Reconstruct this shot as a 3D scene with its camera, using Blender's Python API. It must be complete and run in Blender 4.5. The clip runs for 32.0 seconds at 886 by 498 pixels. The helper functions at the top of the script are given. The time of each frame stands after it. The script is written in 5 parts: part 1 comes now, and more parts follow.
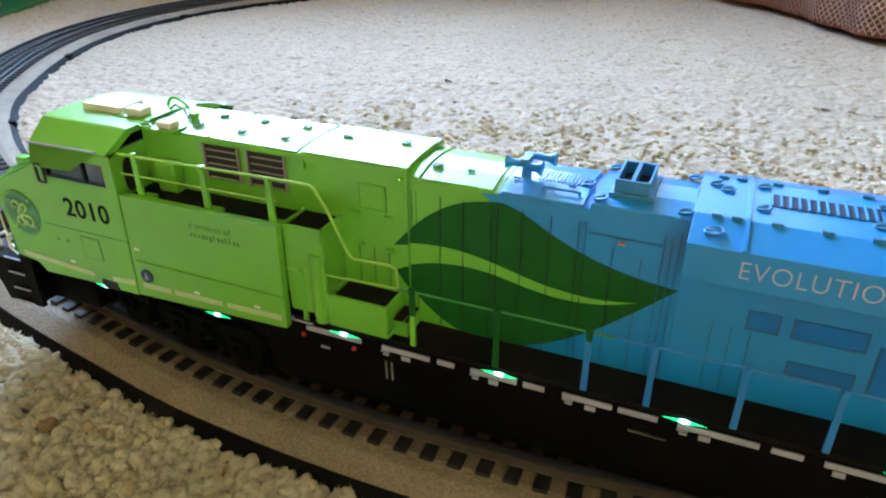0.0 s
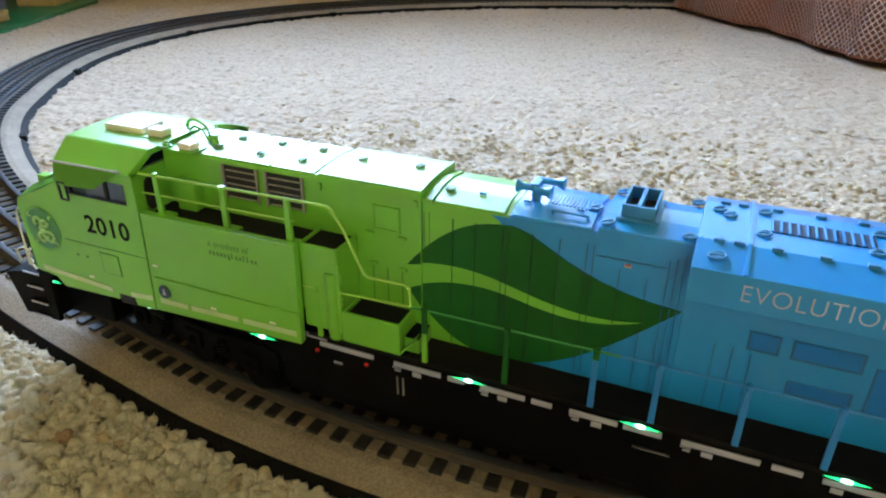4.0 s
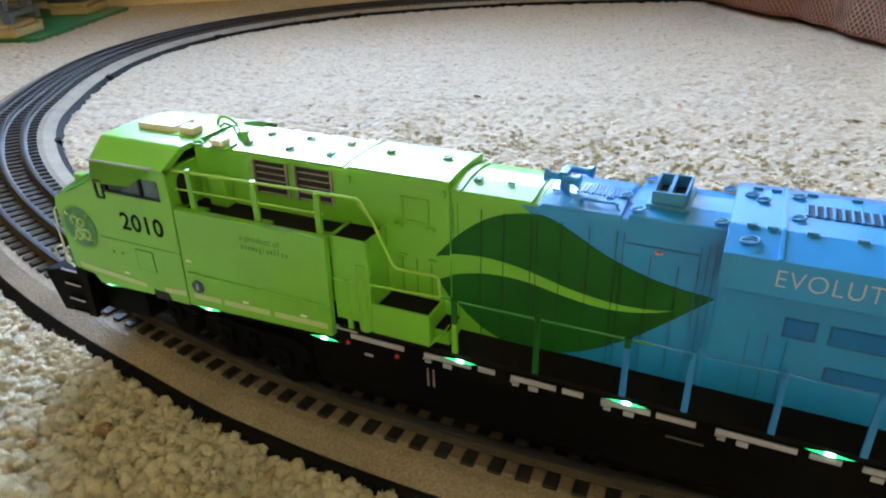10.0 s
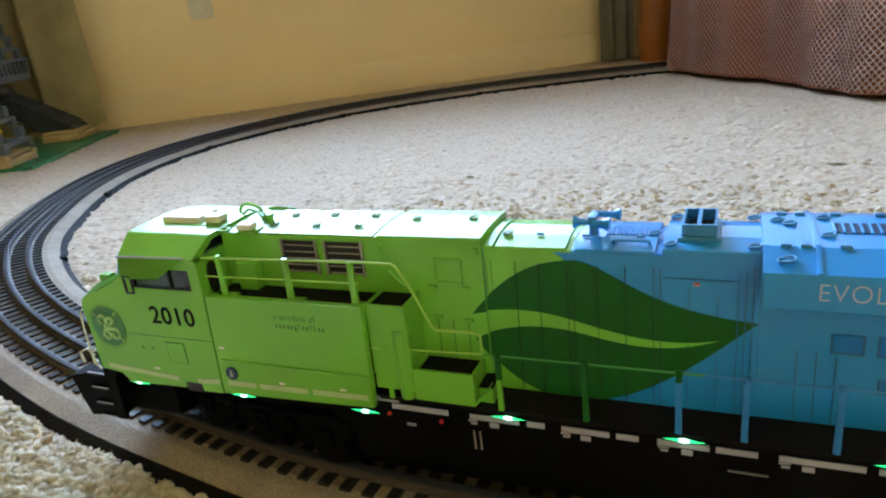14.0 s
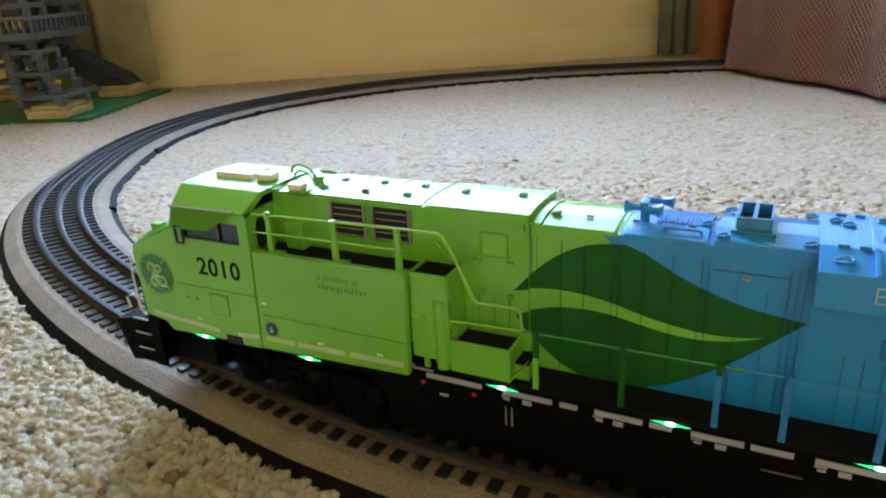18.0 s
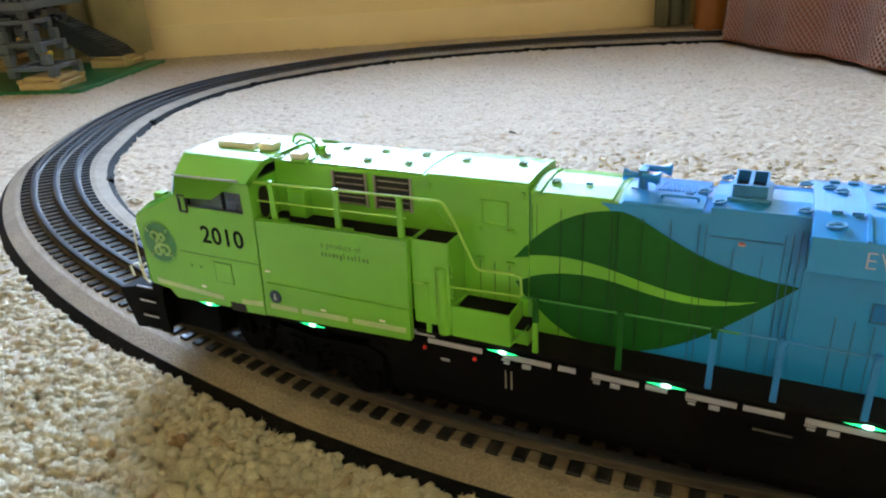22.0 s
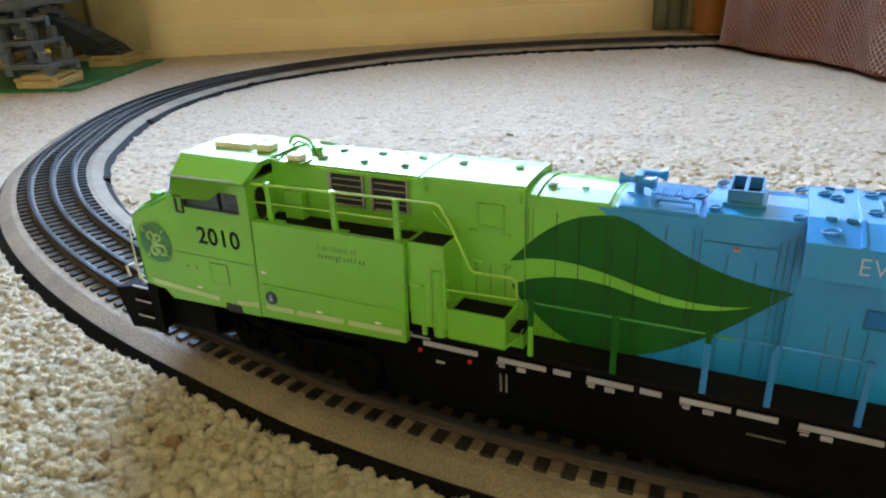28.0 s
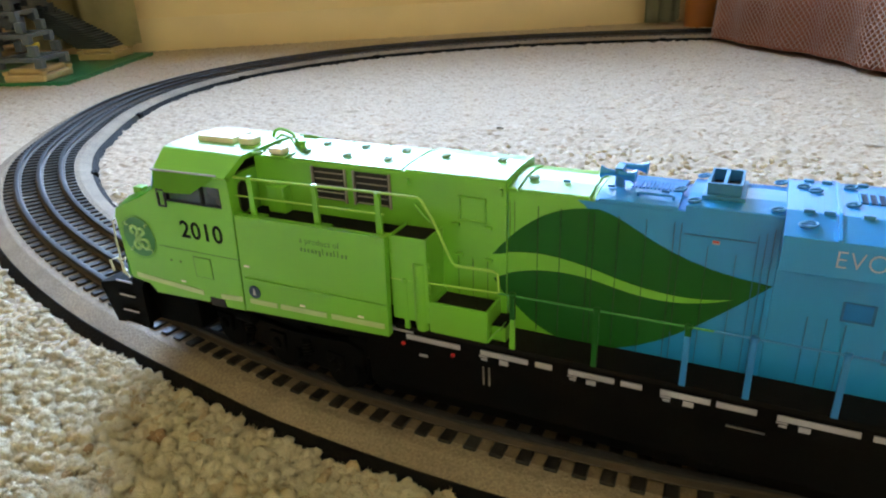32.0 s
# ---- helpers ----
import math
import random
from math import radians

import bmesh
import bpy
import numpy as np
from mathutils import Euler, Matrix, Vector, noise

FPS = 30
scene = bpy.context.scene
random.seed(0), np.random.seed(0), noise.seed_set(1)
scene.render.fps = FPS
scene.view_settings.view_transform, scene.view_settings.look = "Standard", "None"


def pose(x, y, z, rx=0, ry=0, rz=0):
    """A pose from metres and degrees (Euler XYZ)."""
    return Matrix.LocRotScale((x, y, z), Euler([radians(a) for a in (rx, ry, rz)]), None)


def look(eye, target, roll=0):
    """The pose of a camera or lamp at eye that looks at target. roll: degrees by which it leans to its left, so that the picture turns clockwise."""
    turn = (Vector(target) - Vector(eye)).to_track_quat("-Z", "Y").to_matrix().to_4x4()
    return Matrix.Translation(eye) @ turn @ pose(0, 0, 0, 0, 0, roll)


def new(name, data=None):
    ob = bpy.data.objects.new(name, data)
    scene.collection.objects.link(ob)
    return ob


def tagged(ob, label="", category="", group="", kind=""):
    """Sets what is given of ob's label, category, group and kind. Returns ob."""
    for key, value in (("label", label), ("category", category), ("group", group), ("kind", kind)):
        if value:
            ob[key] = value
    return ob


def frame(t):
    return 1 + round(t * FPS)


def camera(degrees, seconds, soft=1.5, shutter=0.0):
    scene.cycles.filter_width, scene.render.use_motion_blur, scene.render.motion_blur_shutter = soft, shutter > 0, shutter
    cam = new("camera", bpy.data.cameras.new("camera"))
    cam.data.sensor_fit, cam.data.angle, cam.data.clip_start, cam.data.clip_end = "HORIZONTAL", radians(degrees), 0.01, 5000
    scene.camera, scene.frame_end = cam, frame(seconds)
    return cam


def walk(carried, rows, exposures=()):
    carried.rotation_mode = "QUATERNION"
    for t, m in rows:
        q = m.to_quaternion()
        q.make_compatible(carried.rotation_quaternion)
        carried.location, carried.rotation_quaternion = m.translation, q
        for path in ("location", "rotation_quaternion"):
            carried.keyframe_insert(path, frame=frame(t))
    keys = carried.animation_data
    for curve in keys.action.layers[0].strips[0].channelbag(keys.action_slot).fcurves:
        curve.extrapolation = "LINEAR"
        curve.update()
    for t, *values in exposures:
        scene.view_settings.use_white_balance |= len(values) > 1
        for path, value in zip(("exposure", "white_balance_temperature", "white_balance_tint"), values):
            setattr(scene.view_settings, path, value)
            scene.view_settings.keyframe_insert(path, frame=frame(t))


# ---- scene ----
# Model units: 1 U = 0.1 m, counted from the first walkway post of the locomotive; FLOOR is the carpet's level in U.
U, FLOOR = 0.1, -0.75
cam = camera(65.02, 32.0, soft=2.1)


def at(x, y, z):
    return Vector((x * U, y * U, (z - FLOOR) * U))


# seconds, eye, target (U) and roll
PATH = [
    (0, (0.802, -1.616, 1.145), (0.109, -0.009, 0.176), -0.33),
    (0.5, (0.802, -1.642, 1.225), (0.100, 0.037, 0.395), 1.65),
    (1, (0.784, -1.623, 1.217), (0.082, 0.087, 0.454), 1.88),
    (1.5, (0.785, -1.626, 1.213), (0.090, 0.091, 0.458), 1.79),
    (2, (0.811, -1.638, 1.156), (0.140, 0.069, 0.359), 0.00),
    (2.5, (0.802, -1.655, 1.171), (0.141, 0.009, 0.280), -0.55),
    (4.5, (0.780, -1.693, 1.200), (0.077, -0.078, 0.253), 0.40),
    (5, (0.772, -1.696, 1.167), (0.050, -0.100, 0.200), -0.30),
    (5.5, (0.759, -1.705, 1.185), (0.006, -0.125, 0.218), -0.78),
    (6, (0.763, -1.716, 1.177), (-0.004, -0.138, 0.218), -1.31),
    (6.5, (0.764, -1.719, 1.178), (-0.015, -0.142, 0.224), -1.83),
    (7, (0.759, -1.718, 1.191), (-0.021, -0.131, 0.257), -1.61),
    (7.5, (0.751, -1.715, 1.198), (-0.029, -0.127, 0.264), -1.32),
    (8, (0.764, -1.712, 1.205), (-0.009, -0.122, 0.270), -1.02),
    (8.5, (0.760, -1.714, 1.202), (-0.015, -0.123, 0.270), -0.84),
    (9, (0.766, -1.715, 1.207), (-0.007, -0.125, 0.272), -0.79),
    (9.5, (0.768, -1.704, 1.206), (0.000, -0.109, 0.275), -0.77),
    (10, (0.785, -1.708, 1.175), (0.020, -0.112, 0.243), -1.60),
    (10.5, (0.773, -1.677, 1.144), (0.001, -0.093, 0.198), -3.53),
    (11, (0.780, -1.699, 1.156), (-0.009, -0.129, 0.200), -3.20),
    (11.5, (0.641, -1.824, 1.253), (-0.230, -0.263, 0.356), -5.45),
    (12, (0.612, -1.853, 1.105), (-0.272, -0.265, 0.271), -5.49),
    (12.5, (0.624, -1.822, 1.094), (-0.229, -0.164, 0.371), -6.24),
    (13, (0.675, -1.829, 1.104), (-0.163, -0.135, 0.449), -7.44),
    (13.5, (0.681, -1.824, 1.102), (-0.109, -0.114, 0.430), -7.25),
    (14, (0.679, -1.831, 1.101), (-0.089, -0.121, 0.406), -6.65),
    (14.5, (0.677, -1.836, 1.080), (-0.090, -0.133, 0.366), -6.60),
    (15, (0.679, -1.828, 1.074), (-0.077, -0.136, 0.323), -6.54),
    (15.5, (0.674, -1.840, 1.074), (-0.108, -0.172, 0.296), -6.25),
    (17.5, (0.646, -1.862, 1.075), (-0.209, -0.215, 0.331), -3.13),
    (18, (0.647, -1.865, 1.072), (-0.207, -0.211, 0.340), -3.02),
    (18.5, (0.647, -1.860, 1.085), (-0.202, -0.207, 0.347), -3.25),
    (19, (0.647, -1.865, 1.072), (-0.196, -0.206, 0.339), -3.46),
    (19.5, (0.639, -1.852, 1.064), (-0.205, -0.200, 0.317), -3.62),
    (20, (0.628, -1.881, 1.076), (-0.225, -0.237, 0.322), -3.31),
    (20.5, (0.629, -1.899, 1.071), (-0.233, -0.261, 0.314), -3.04),
    (21, (0.643, -1.912, 1.082), (-0.203, -0.279, 0.296), -2.80),
    (21.5, (0.649, -1.915, 1.079), (-0.187, -0.279, 0.288), -3.24),
    (22, (0.647, -1.917, 1.070), (-0.184, -0.284, 0.267), -2.94),
    (22.5, (0.641, -1.924, 1.073), (-0.183, -0.291, 0.263), -2.70),
    (23, (0.646, -1.918, 1.078), (-0.182, -0.286, 0.270), -2.60),
    (23.5, (0.648, -1.921, 1.069), (-0.180, -0.286, 0.269), -2.44),
    (24, (0.647, -1.916, 1.076), (-0.178, -0.280, 0.276), -2.27),
    (24.5, (0.646, -1.915, 1.088), (-0.174, -0.280, 0.280), -2.43),
    (25, (0.649, -1.914, 1.081), (-0.173, -0.277, 0.279), -2.53),
    (25.5, (0.646, -1.919, 1.078), (-0.174, -0.279, 0.278), -2.37),
    (27.5, (0.650, -1.916, 1.080), (-0.173, -0.279, 0.278), -2.48),
    (28, (0.650, -1.917, 1.075), (-0.173, -0.279, 0.276), -2.38),
    (28.5, (0.648, -1.924, 1.065), (-0.174, -0.283, 0.270), -2.16),
    (29, (0.650, -1.919, 1.077), (-0.173, -0.284, 0.271), -2.24),
    (29.5, (0.651, -1.915, 1.073), (-0.175, -0.281, 0.268), -2.26),
    (30, (0.647, -1.921, 1.070), (-0.174, -0.284, 0.264), -2.08),
    (30.5, (0.646, -1.921, 1.073), (-0.173, -0.286, 0.262), -2.06),
    (31, (0.648, -1.923, 1.069), (-0.171, -0.289, 0.258), -1.97),
    (31.5, (0.656, -1.924, 1.062), (-0.163, -0.288, 0.254), -1.91),
    (32, (0.689, -1.898, 1.072), (-0.118, -0.260, 0.256), -2.32),
]
walk(cam, [(t, look(at(*eye), at(*target), roll)) for t, eye, target, roll in PATH], exposures=[(0, -0.02, 6120, 10), (0.7, -0.36, 6120, 10), (1.5, -0.52, 6120, 10), (2.0, -0.54, 6120, 10), (2.6, -0.2, 6120, 10), (4.5, -0.1, 6350, 10), (11, -0.1, 6370, 10), (12.5, -0.15, 6370, 10), (15.5, -0.27, 6370, 10), (20, -0.15, 6370, 10), (21.5, -0.05, 6370, 10), (32, -0.05, 6370, 10)])

# ---------------------------------------------------------------- light
WALL_TURN = 34.0
WX, WY = Vector((math.cos(radians(WALL_TURN)), math.sin(radians(WALL_TURN)), 0)), Vector((-math.sin(radians(WALL_TURN)), math.cos(radians(WALL_TURN)), 0))
WALL_O = Vector((-6.0, 11.35, 0))          # a point on the back wall, U


def room(u, v, z):
    """A place in U from room axes: u along the back wall, v behind it."""
    p = WALL_O + u * WX + v * WY
    return Vector((p.x, p.y, z))


world = bpy.data.worlds.new("world")
scene.world = world
world.use_nodes = True
wn = world.node_tree
sky = wn.nodes.new("ShaderNodeTexSky")
sky.sky_type, sky.sun_disc = "NISHITA", False
sky.sun_elevation, sky.sun_rotation = radians(40), radians(200)
wn.links.new(sky.outputs[0], wn.nodes["Background"].inputs[0])
wn.nodes["Background"].inputs[1].default_value = 0.10



def window_light(u0, u1, energy):
    """Daylight coming in through a window's opening."""
    data = bpy.data.lights.new("window_light", "AREA")
    data.shape, data.size, data.size_y, data.energy, data.color = "RECTANGLE", (u1 - u0 - 0.4) * U, 1.06, energy, (0.515, 0.74, 1.10)
    data.spread = radians(118)
    ob = new("window_light", data)
    mid = room((u0 + u1) / 2, 0.97, 7.75)
    ob.matrix_world = look(at(*mid), at(*(mid - 10 * WY)))


window_light(-5.6, 0.05, 46.0)
window_light(-0.05, 4.9, 14.3)
# Lamp of the unseen second window, added for glare on the blue roof.
window_light(6.2, 13.0, 6.2)

# ---------------------------------------------------------------- materials


def material(name, color, rough=0.5, metal=0.0, vary=0.12, scale=60.0, bump=0.0, bump_scale=400.0, fine=0.0, spec=0.5, second=None, island=0.0, coat=0.0):
    """Principled material with two scales of colour variation and relief; scales are per metre."""
    m = bpy.data.materials.new(name)
    m.use_nodes = True
    nt = m.node_tree
    b = nt.nodes["Principled BSDF"]
    b.inputs["Roughness"].default_value, b.inputs["Metallic"].default_value = rough, metal
    b.inputs["Specular IOR Level"].default_value = spec
    b.inputs["Coat Weight"].default_value = coat
    co = nt.nodes.new("ShaderNodeTexCoord")
    n1 = nt.nodes.new("ShaderNodeTexNoise")
    n1.inputs["Scale"].default_value, n1.inputs["Detail"].default_value = scale, 4
    n2 = nt.nodes.new("ShaderNodeTexNoise")
    n2.inputs["Scale"].default_value, n2.inputs["Detail"].default_value = bump_scale, 3
    nt.links.new(co.outputs["Object"], n1.inputs["Vector"])
    nt.links.new(co.outputs["Object"], n2.inputs["Vector"])
    mix = nt.nodes.new("ShaderNodeMix")
    mix.data_type = "RGBA"
    c2 = second or tuple(c * (1 - vary) for c in color)
    mix.inputs[6].default_value, mix.inputs[7].default_value = (*color, 1), (*c2, 1)
    ramp = nt.nodes.new("ShaderNodeMapRange")
    ramp.inputs[1].default_value, ramp.inputs[2].default_value = 0.35, 0.68
    nt.links.new(n1.outputs[0], ramp.inputs[0])
    nt.links.new(ramp.outputs[0], mix.inputs[0])
    last = mix.outputs[2]
    if fine:
        mul = nt.nodes.new("ShaderNodeMix")
        mul.data_type, mul.blend_type = "RGBA", "MULTIPLY"
        mul.inputs[0].default_value = fine
        r2 = nt.nodes.new("ShaderNodeMapRange")
        r2.inputs[1].default_value, r2.inputs[2].default_value, r2.inputs[3].default_value, r2.inputs[4].default_value = 0.3, 0.7, 0.35, 1.0
        nt.links.new(n2.outputs[0], r2.inputs[0])
        nt.links.new(last, mul.inputs[6])
        nt.links.new(r2.outputs[0], mul.inputs[7])
        last = mul.outputs[2]
    if island:
        geo = nt.nodes.new("ShaderNodeNewGeometry")
        hsv = nt.nodes.new("ShaderNodeHueSaturation")
        r3 = nt.nodes.new("ShaderNodeMapRange")
        r3.inputs[3].default_value, r3.inputs[4].default_value = 1 - island, 1 + island * 0.5
        nt.links.new(geo.outputs["Random Per Island"], r3.inputs[0])
        nt.links.new(r3.outputs[0], hsv.inputs["Value"])
        nt.links.new(last, hsv.inputs["Color"])
        last = hsv.outputs[0]
    nt.links.new(last, b.inputs["Base Color"])
    if bump:
        bp = nt.nodes.new("ShaderNodeBump")
        bp.inputs["Strength"].default_value, bp.inputs["Distance"].default_value = bump, 0.0006
        nt.links.new(n2.outputs[0], bp.inputs["Height"])
        nt.links.new(bp.outputs[0], b.inputs["Normal"])
    return m


GREEN = material("lime_paint", (0.178, 0.485, 0.036), 0.3, vary=0.07, scale=25, bump=0.05, bump_scale=900, spec=0.4, coat=0.36)
BLUE = material("blue_paint", (0.016, 0.275, 0.68), 0.36, vary=0.08, scale=25, bump=0.05, bump_scale=900, spec=0.3, coat=0.9)
LEAF = material("leaf_green_paint", (0.009, 0.105, 0.010), 0.45, vary=0.12, scale=30, bump=0.04, bump_scale=900, spec=0.25)
for m in (GREEN, BLUE):
    m.node_tree.nodes["Principled BSDF"].inputs["Coat Roughness"].default_value = 0.2
CREAM = material("cream_plastic", (0.86, 0.78, 0.66), 0.5, vary=0.1, scale=80)
BLACK = material("black_plastic", (0.016, 0.016, 0.016), 0.42, vary=0.3, scale=120, bump=0.15, bump_scale=1500)
DECK = material("black_tread", (0.006, 0.005, 0.0048), 0.85, vary=0.3, scale=150, bump=0.6, bump_scale=2500, spec=0.15)
FRAME = material("matt_black_metal", (0.0022, 0.0022, 0.0024), 0.7, vary=0.3, scale=90, bump=0.2, bump_scale=900, spec=0.08)
WHITE = material("white_marking", (0.40, 0.39, 0.47), 0.5, vary=0.12, scale=200)
PALE = material("pale_stripe", (0.46, 0.58, 0.26), 0.45, vary=0.12, scale=150)
RED = material("red_lens", (0.55, 0.02, 0.015), 0.3, vary=0.2, scale=200)
STEEL = material("bright_steel", (0.55, 0.56, 0.58), 0.28, 1.0, vary=0.2, scale=200)
LOUVRE = material("grey_metal", (0.34, 0.30, 0.27), 0.45, 0.2, vary=0.2, scale=200)
# Near-black that stands in for the shade inside openings and recesses.
DARK = material("recess_shade", (0.012, 0.010, 0.010), 0.6, vary=0.3, scale=200)
CABIN = material("grey_cab_plastic", (0.20, 0.23, 0.28), 0.5, vary=0.2, scale=150)
INK = material("black_lettering", (0.006, 0.010, 0.007), 0.7, vary=0.2, scale=200, spec=0.15)
TXT = material("white_lettering", (0.47, 0.49, 0.68), 0.5, vary=0.1, scale=300)
ROADBED = material("grey_roadbed", (0.37, 0.29, 0.205), 0.78, vary=0.25, scale=40, bump=1.0, bump_scale=900, fine=0.6, spec=0.3)
SIDE = material("black_roadbed_side", (0.004, 0.004, 0.0045), 0.7, vary=0.3, scale=60, bump=0.8, bump_scale=700, spec=0.12)
TIE = material("dark_tie", (0.018, 0.016, 0.015), 0.42, vary=0.3, scale=150, bump=0.3, bump_scale=1200, spec=0.3)
RAIL = material("dark_rail", (0.030, 0.031, 0.036), 0.5, 0.05, vary=0.35, scale=90, spec=0.22)
BALLAST = material("brown_ballast", (0.25, 0.185, 0.12), 0.8, vary=0.3, scale=60, bump=1.0, bump_scale=1500, fine=0.5, spec=0.2)
RUST = material("rail_web", (0.07, 0.05, 0.035), 0.7, 0.0, vary=0.3, scale=120)
CARPET = material("carpet_wool", (0.57, 0.468, 0.358), 0.95, second=(0.43, 0.31, 0.22), scale=190, bump=0.8, bump_scale=300, fine=0.3, spec=0.1)
flecks = next(n for n in CARPET.node_tree.nodes if n.type == "MAP_RANGE")
flecks.inputs[1].default_value, flecks.inputs[2].default_value = 0.55, 0.68


def yarn():
    """Cream yarn: each tuft takes its own tint, with a few tan and rust ones among them."""
    m = material("cream_yarn", (1.0, 0.885, 0.675), 0.95, scale=26, bump=1.0, bump_scale=1800, fine=0.25, spec=0.1, vary=0.08)
    nt = m.node_tree
    b = nt.nodes["Principled BSDF"]
    old = b.inputs["Base Color"].links[0].from_socket
    geo = nt.nodes.new("ShaderNodeNewGeometry")
    ramp = nt.nodes.new("ShaderNodeValToRGB")
    ramp.color_ramp.interpolation = "LINEAR"
    e = ramp.color_ramp.elements
    e[0].position, e[0].color = 0.0, (0.56, 0.36, 0.24, 1)
    e[1].position, e[1].color = 1.0, (1.0, 0.99, 0.97, 1)
    for p, c in ((0.012, (0.74, 0.58, 0.43, 1)), (0.05, (0.86, 0.74, 0.58, 1)), (0.25, (0.94, 0.89, 0.80, 1)), (0.60, (1.0, 0.97, 0.93, 1))):
        k = e.new(p)
        k.color = c
    mul = nt.nodes.new("ShaderNodeMix")
    mul.data_type, mul.blend_type = "RGBA", "MULTIPLY"
    mul.inputs[0].default_value = 1.0
    nt.links.new(geo.outputs["Random Per Island"], ramp.inputs[0])
    nt.links.new(old, mul.inputs[6])
    nt.links.new(ramp.outputs[0], mul.inputs[7])
    nt.links.new(mul.outputs[2], b.inputs["Base Color"])
    next(n for n in nt.nodes if n.type == "BUMP").inputs["Distance"].default_value = 0.0018
    soft = nt.nodes.new("ShaderNodeBsdfTranslucent")
    both = nt.nodes.new("ShaderNodeMixShader")
    both.inputs[0].default_value = 0.12
    b.inputs["Sheen Weight"].default_value, b.inputs["Sheen Roughness"].default_value = 0.25, 0.5
    nt.links.new(mul.outputs[2], soft.inputs[0])
    nt.links.new(b.outputs[0], both.inputs[1])
    nt.links.new(soft.outputs[0], both.inputs[2])
    nt.links.new(both.outputs[0], nt.nodes["Material Output"].inputs[0])
    return m


TUFT = yarn()
WALL = material("cream_wall", (0.90, 0.69, 0.375), 0.75, vary=0.06, scale=6, bump=0.1, bump_scale=120, spec=0.25)
# Ceiling and tan walls are unseen; their yellow warms the bounce light.
CEIL = material("warm_bounce_ceiling", (0.93, 0.75, 0.43), 0.9, vary=0.05, scale=5, bump=0.2, bump_scale=80)
TAN = material("warm_bounce_wall", (0.92, 0.64, 0.27), 0.75, vary=0.06, scale=6, bump=0.1, bump_scale=120, spec=0.25)
TRIM = material("cream_trim", (0.89, 0.69, 0.40), 0.55, vary=0.06, scale=10)
OLIVE = material("olive_curtain", (0.66, 0.56, 0.30), 0.9, vary=0.3, scale=14, bump=0.6, bump_scale=900, fine=0.3, spec=0.15)
SAGE = material("sage_curtain", (0.40, 0.40, 0.28), 0.9, vary=0.25, scale=14, bump=0.6, bump_scale=900, fine=0.3, spec=0.15)
WOOD = material("orange_wood", (0.50, 0.18, 0.035), 0.35, vary=0.3, scale=9, bump=0.1, bump_scale=300)
CLOTH = material("red_cloth", (0.52, 0.21, 0.13), 0.9, vary=0.25, scale=12, bump=0.5, bump_scale=1500, spec=0.15)
NET = material("lilac_netting", (0.66, 0.50, 0.47), 0.9, vary=0.2, scale=30, spec=0.15)
BRICKG = material("grey_bricks", (0.12, 0.15, 0.185), 0.3, vary=0.2, scale=30, island=0.12)
# Darker copy of the grey bricks, for the leg and arches in shade.
BRICKSHADE = material("shaded_grey_bricks", (0.06, 0.072, 0.088), 0.35, vary=0.2, scale=30, island=0.12)
BRICKT = material("tan_bricks", (0.55, 0.40, 0.19), 0.35, vary=0.1, scale=30)
BASEG = material("green_baseplate", (0.02, 0.20, 0.07), 0.35, vary=0.15, scale=20)
YELLOW = material("yellow_brick", (0.72, 0.50, 0.02), 0.3)
PLATE = material("outlet_plastic", (0.72, 0.64, 0.48), 0.4, vary=0.06, scale=60)

GLASS = bpy.data.materials.new("clear_glass")
GLASS.use_nodes = True
gb = GLASS.node_tree.nodes["Principled BSDF"]
gb.inputs["Roughness"].default_value, gb.inputs["Transmission Weight"].default_value, gb.inputs["IOR"].default_value = 0.02, 1.0, 1.45
LED = bpy.data.materials.new("green_glow")
LED.use_nodes = True
lb = LED.node_tree.nodes["Principled BSDF"]
lb.inputs["Base Color"].default_value = (0.05, 0.8, 0.3, 1)
lb.inputs["Emission Color"].default_value, lb.inputs["Emission Strength"].default_value = (0.03, 1.0, 0.28, 1), 2.6

# ---------------------------------------------------------------- mesh helpers (all lengths in U)


def add(bm, other):
    """Joins another bmesh into bm."""
    me = bpy.data.meshes.new("tmp")
    other.to_mesh(me)
    other.free()
    bm.from_mesh(me)
    bpy.data.meshes.remove(me)
    return bm


def box(x0, x1, y0, y1, z0, z1, bevel=0.0, seg=2, bm=None):
    b = bmesh.new()
    bmesh.ops.create_cube(b, size=1)
    for v in b.verts:
        v.co = Vector(((x0 + x1) / 2 + v.co.x * (x1 - x0), (y0 + y1) / 2 + v.co.y * (y1 - y0), (z0 + z1) / 2 + v.co.z * (z1 - z0)))
    if bevel:
        bmesh.ops.bevel(b, geom=b.edges[:], offset=bevel, segments=seg, profile=0.6, affect="EDGES")
    return add(bm, b) if bm else b


def prism(points, axis, a, b_, bevel=0.0, bm=None):
    """A polygon drawn in the two other axes, pushed along axis from a to b_."""
    b = bmesh.new()

    def put(p, s):
        return {"x": (s, p[0], p[1]), "y": (p[0], s, p[1]), "z": (p[0], p[1], s)}[axis]

    lo = [b.verts.new(put(p, a)) for p in points]
    hi = [b.verts.new(put(p, b_)) for p in points]
    b.faces.new(lo)
    b.faces.new(hi)
    n = len(points)
    for i in range(n):
        b.faces.new((lo[i], lo[(i + 1) % n], hi[(i + 1) % n], hi[i]))
    bmesh.ops.recalc_face_normals(b, faces=b.faces[:])
    if bevel:
        bmesh.ops.bevel(b, geom=b.edges[:], offset=bevel, segments=2, profile=0.6, affect="EDGES")
    return add(bm, b) if bm else b


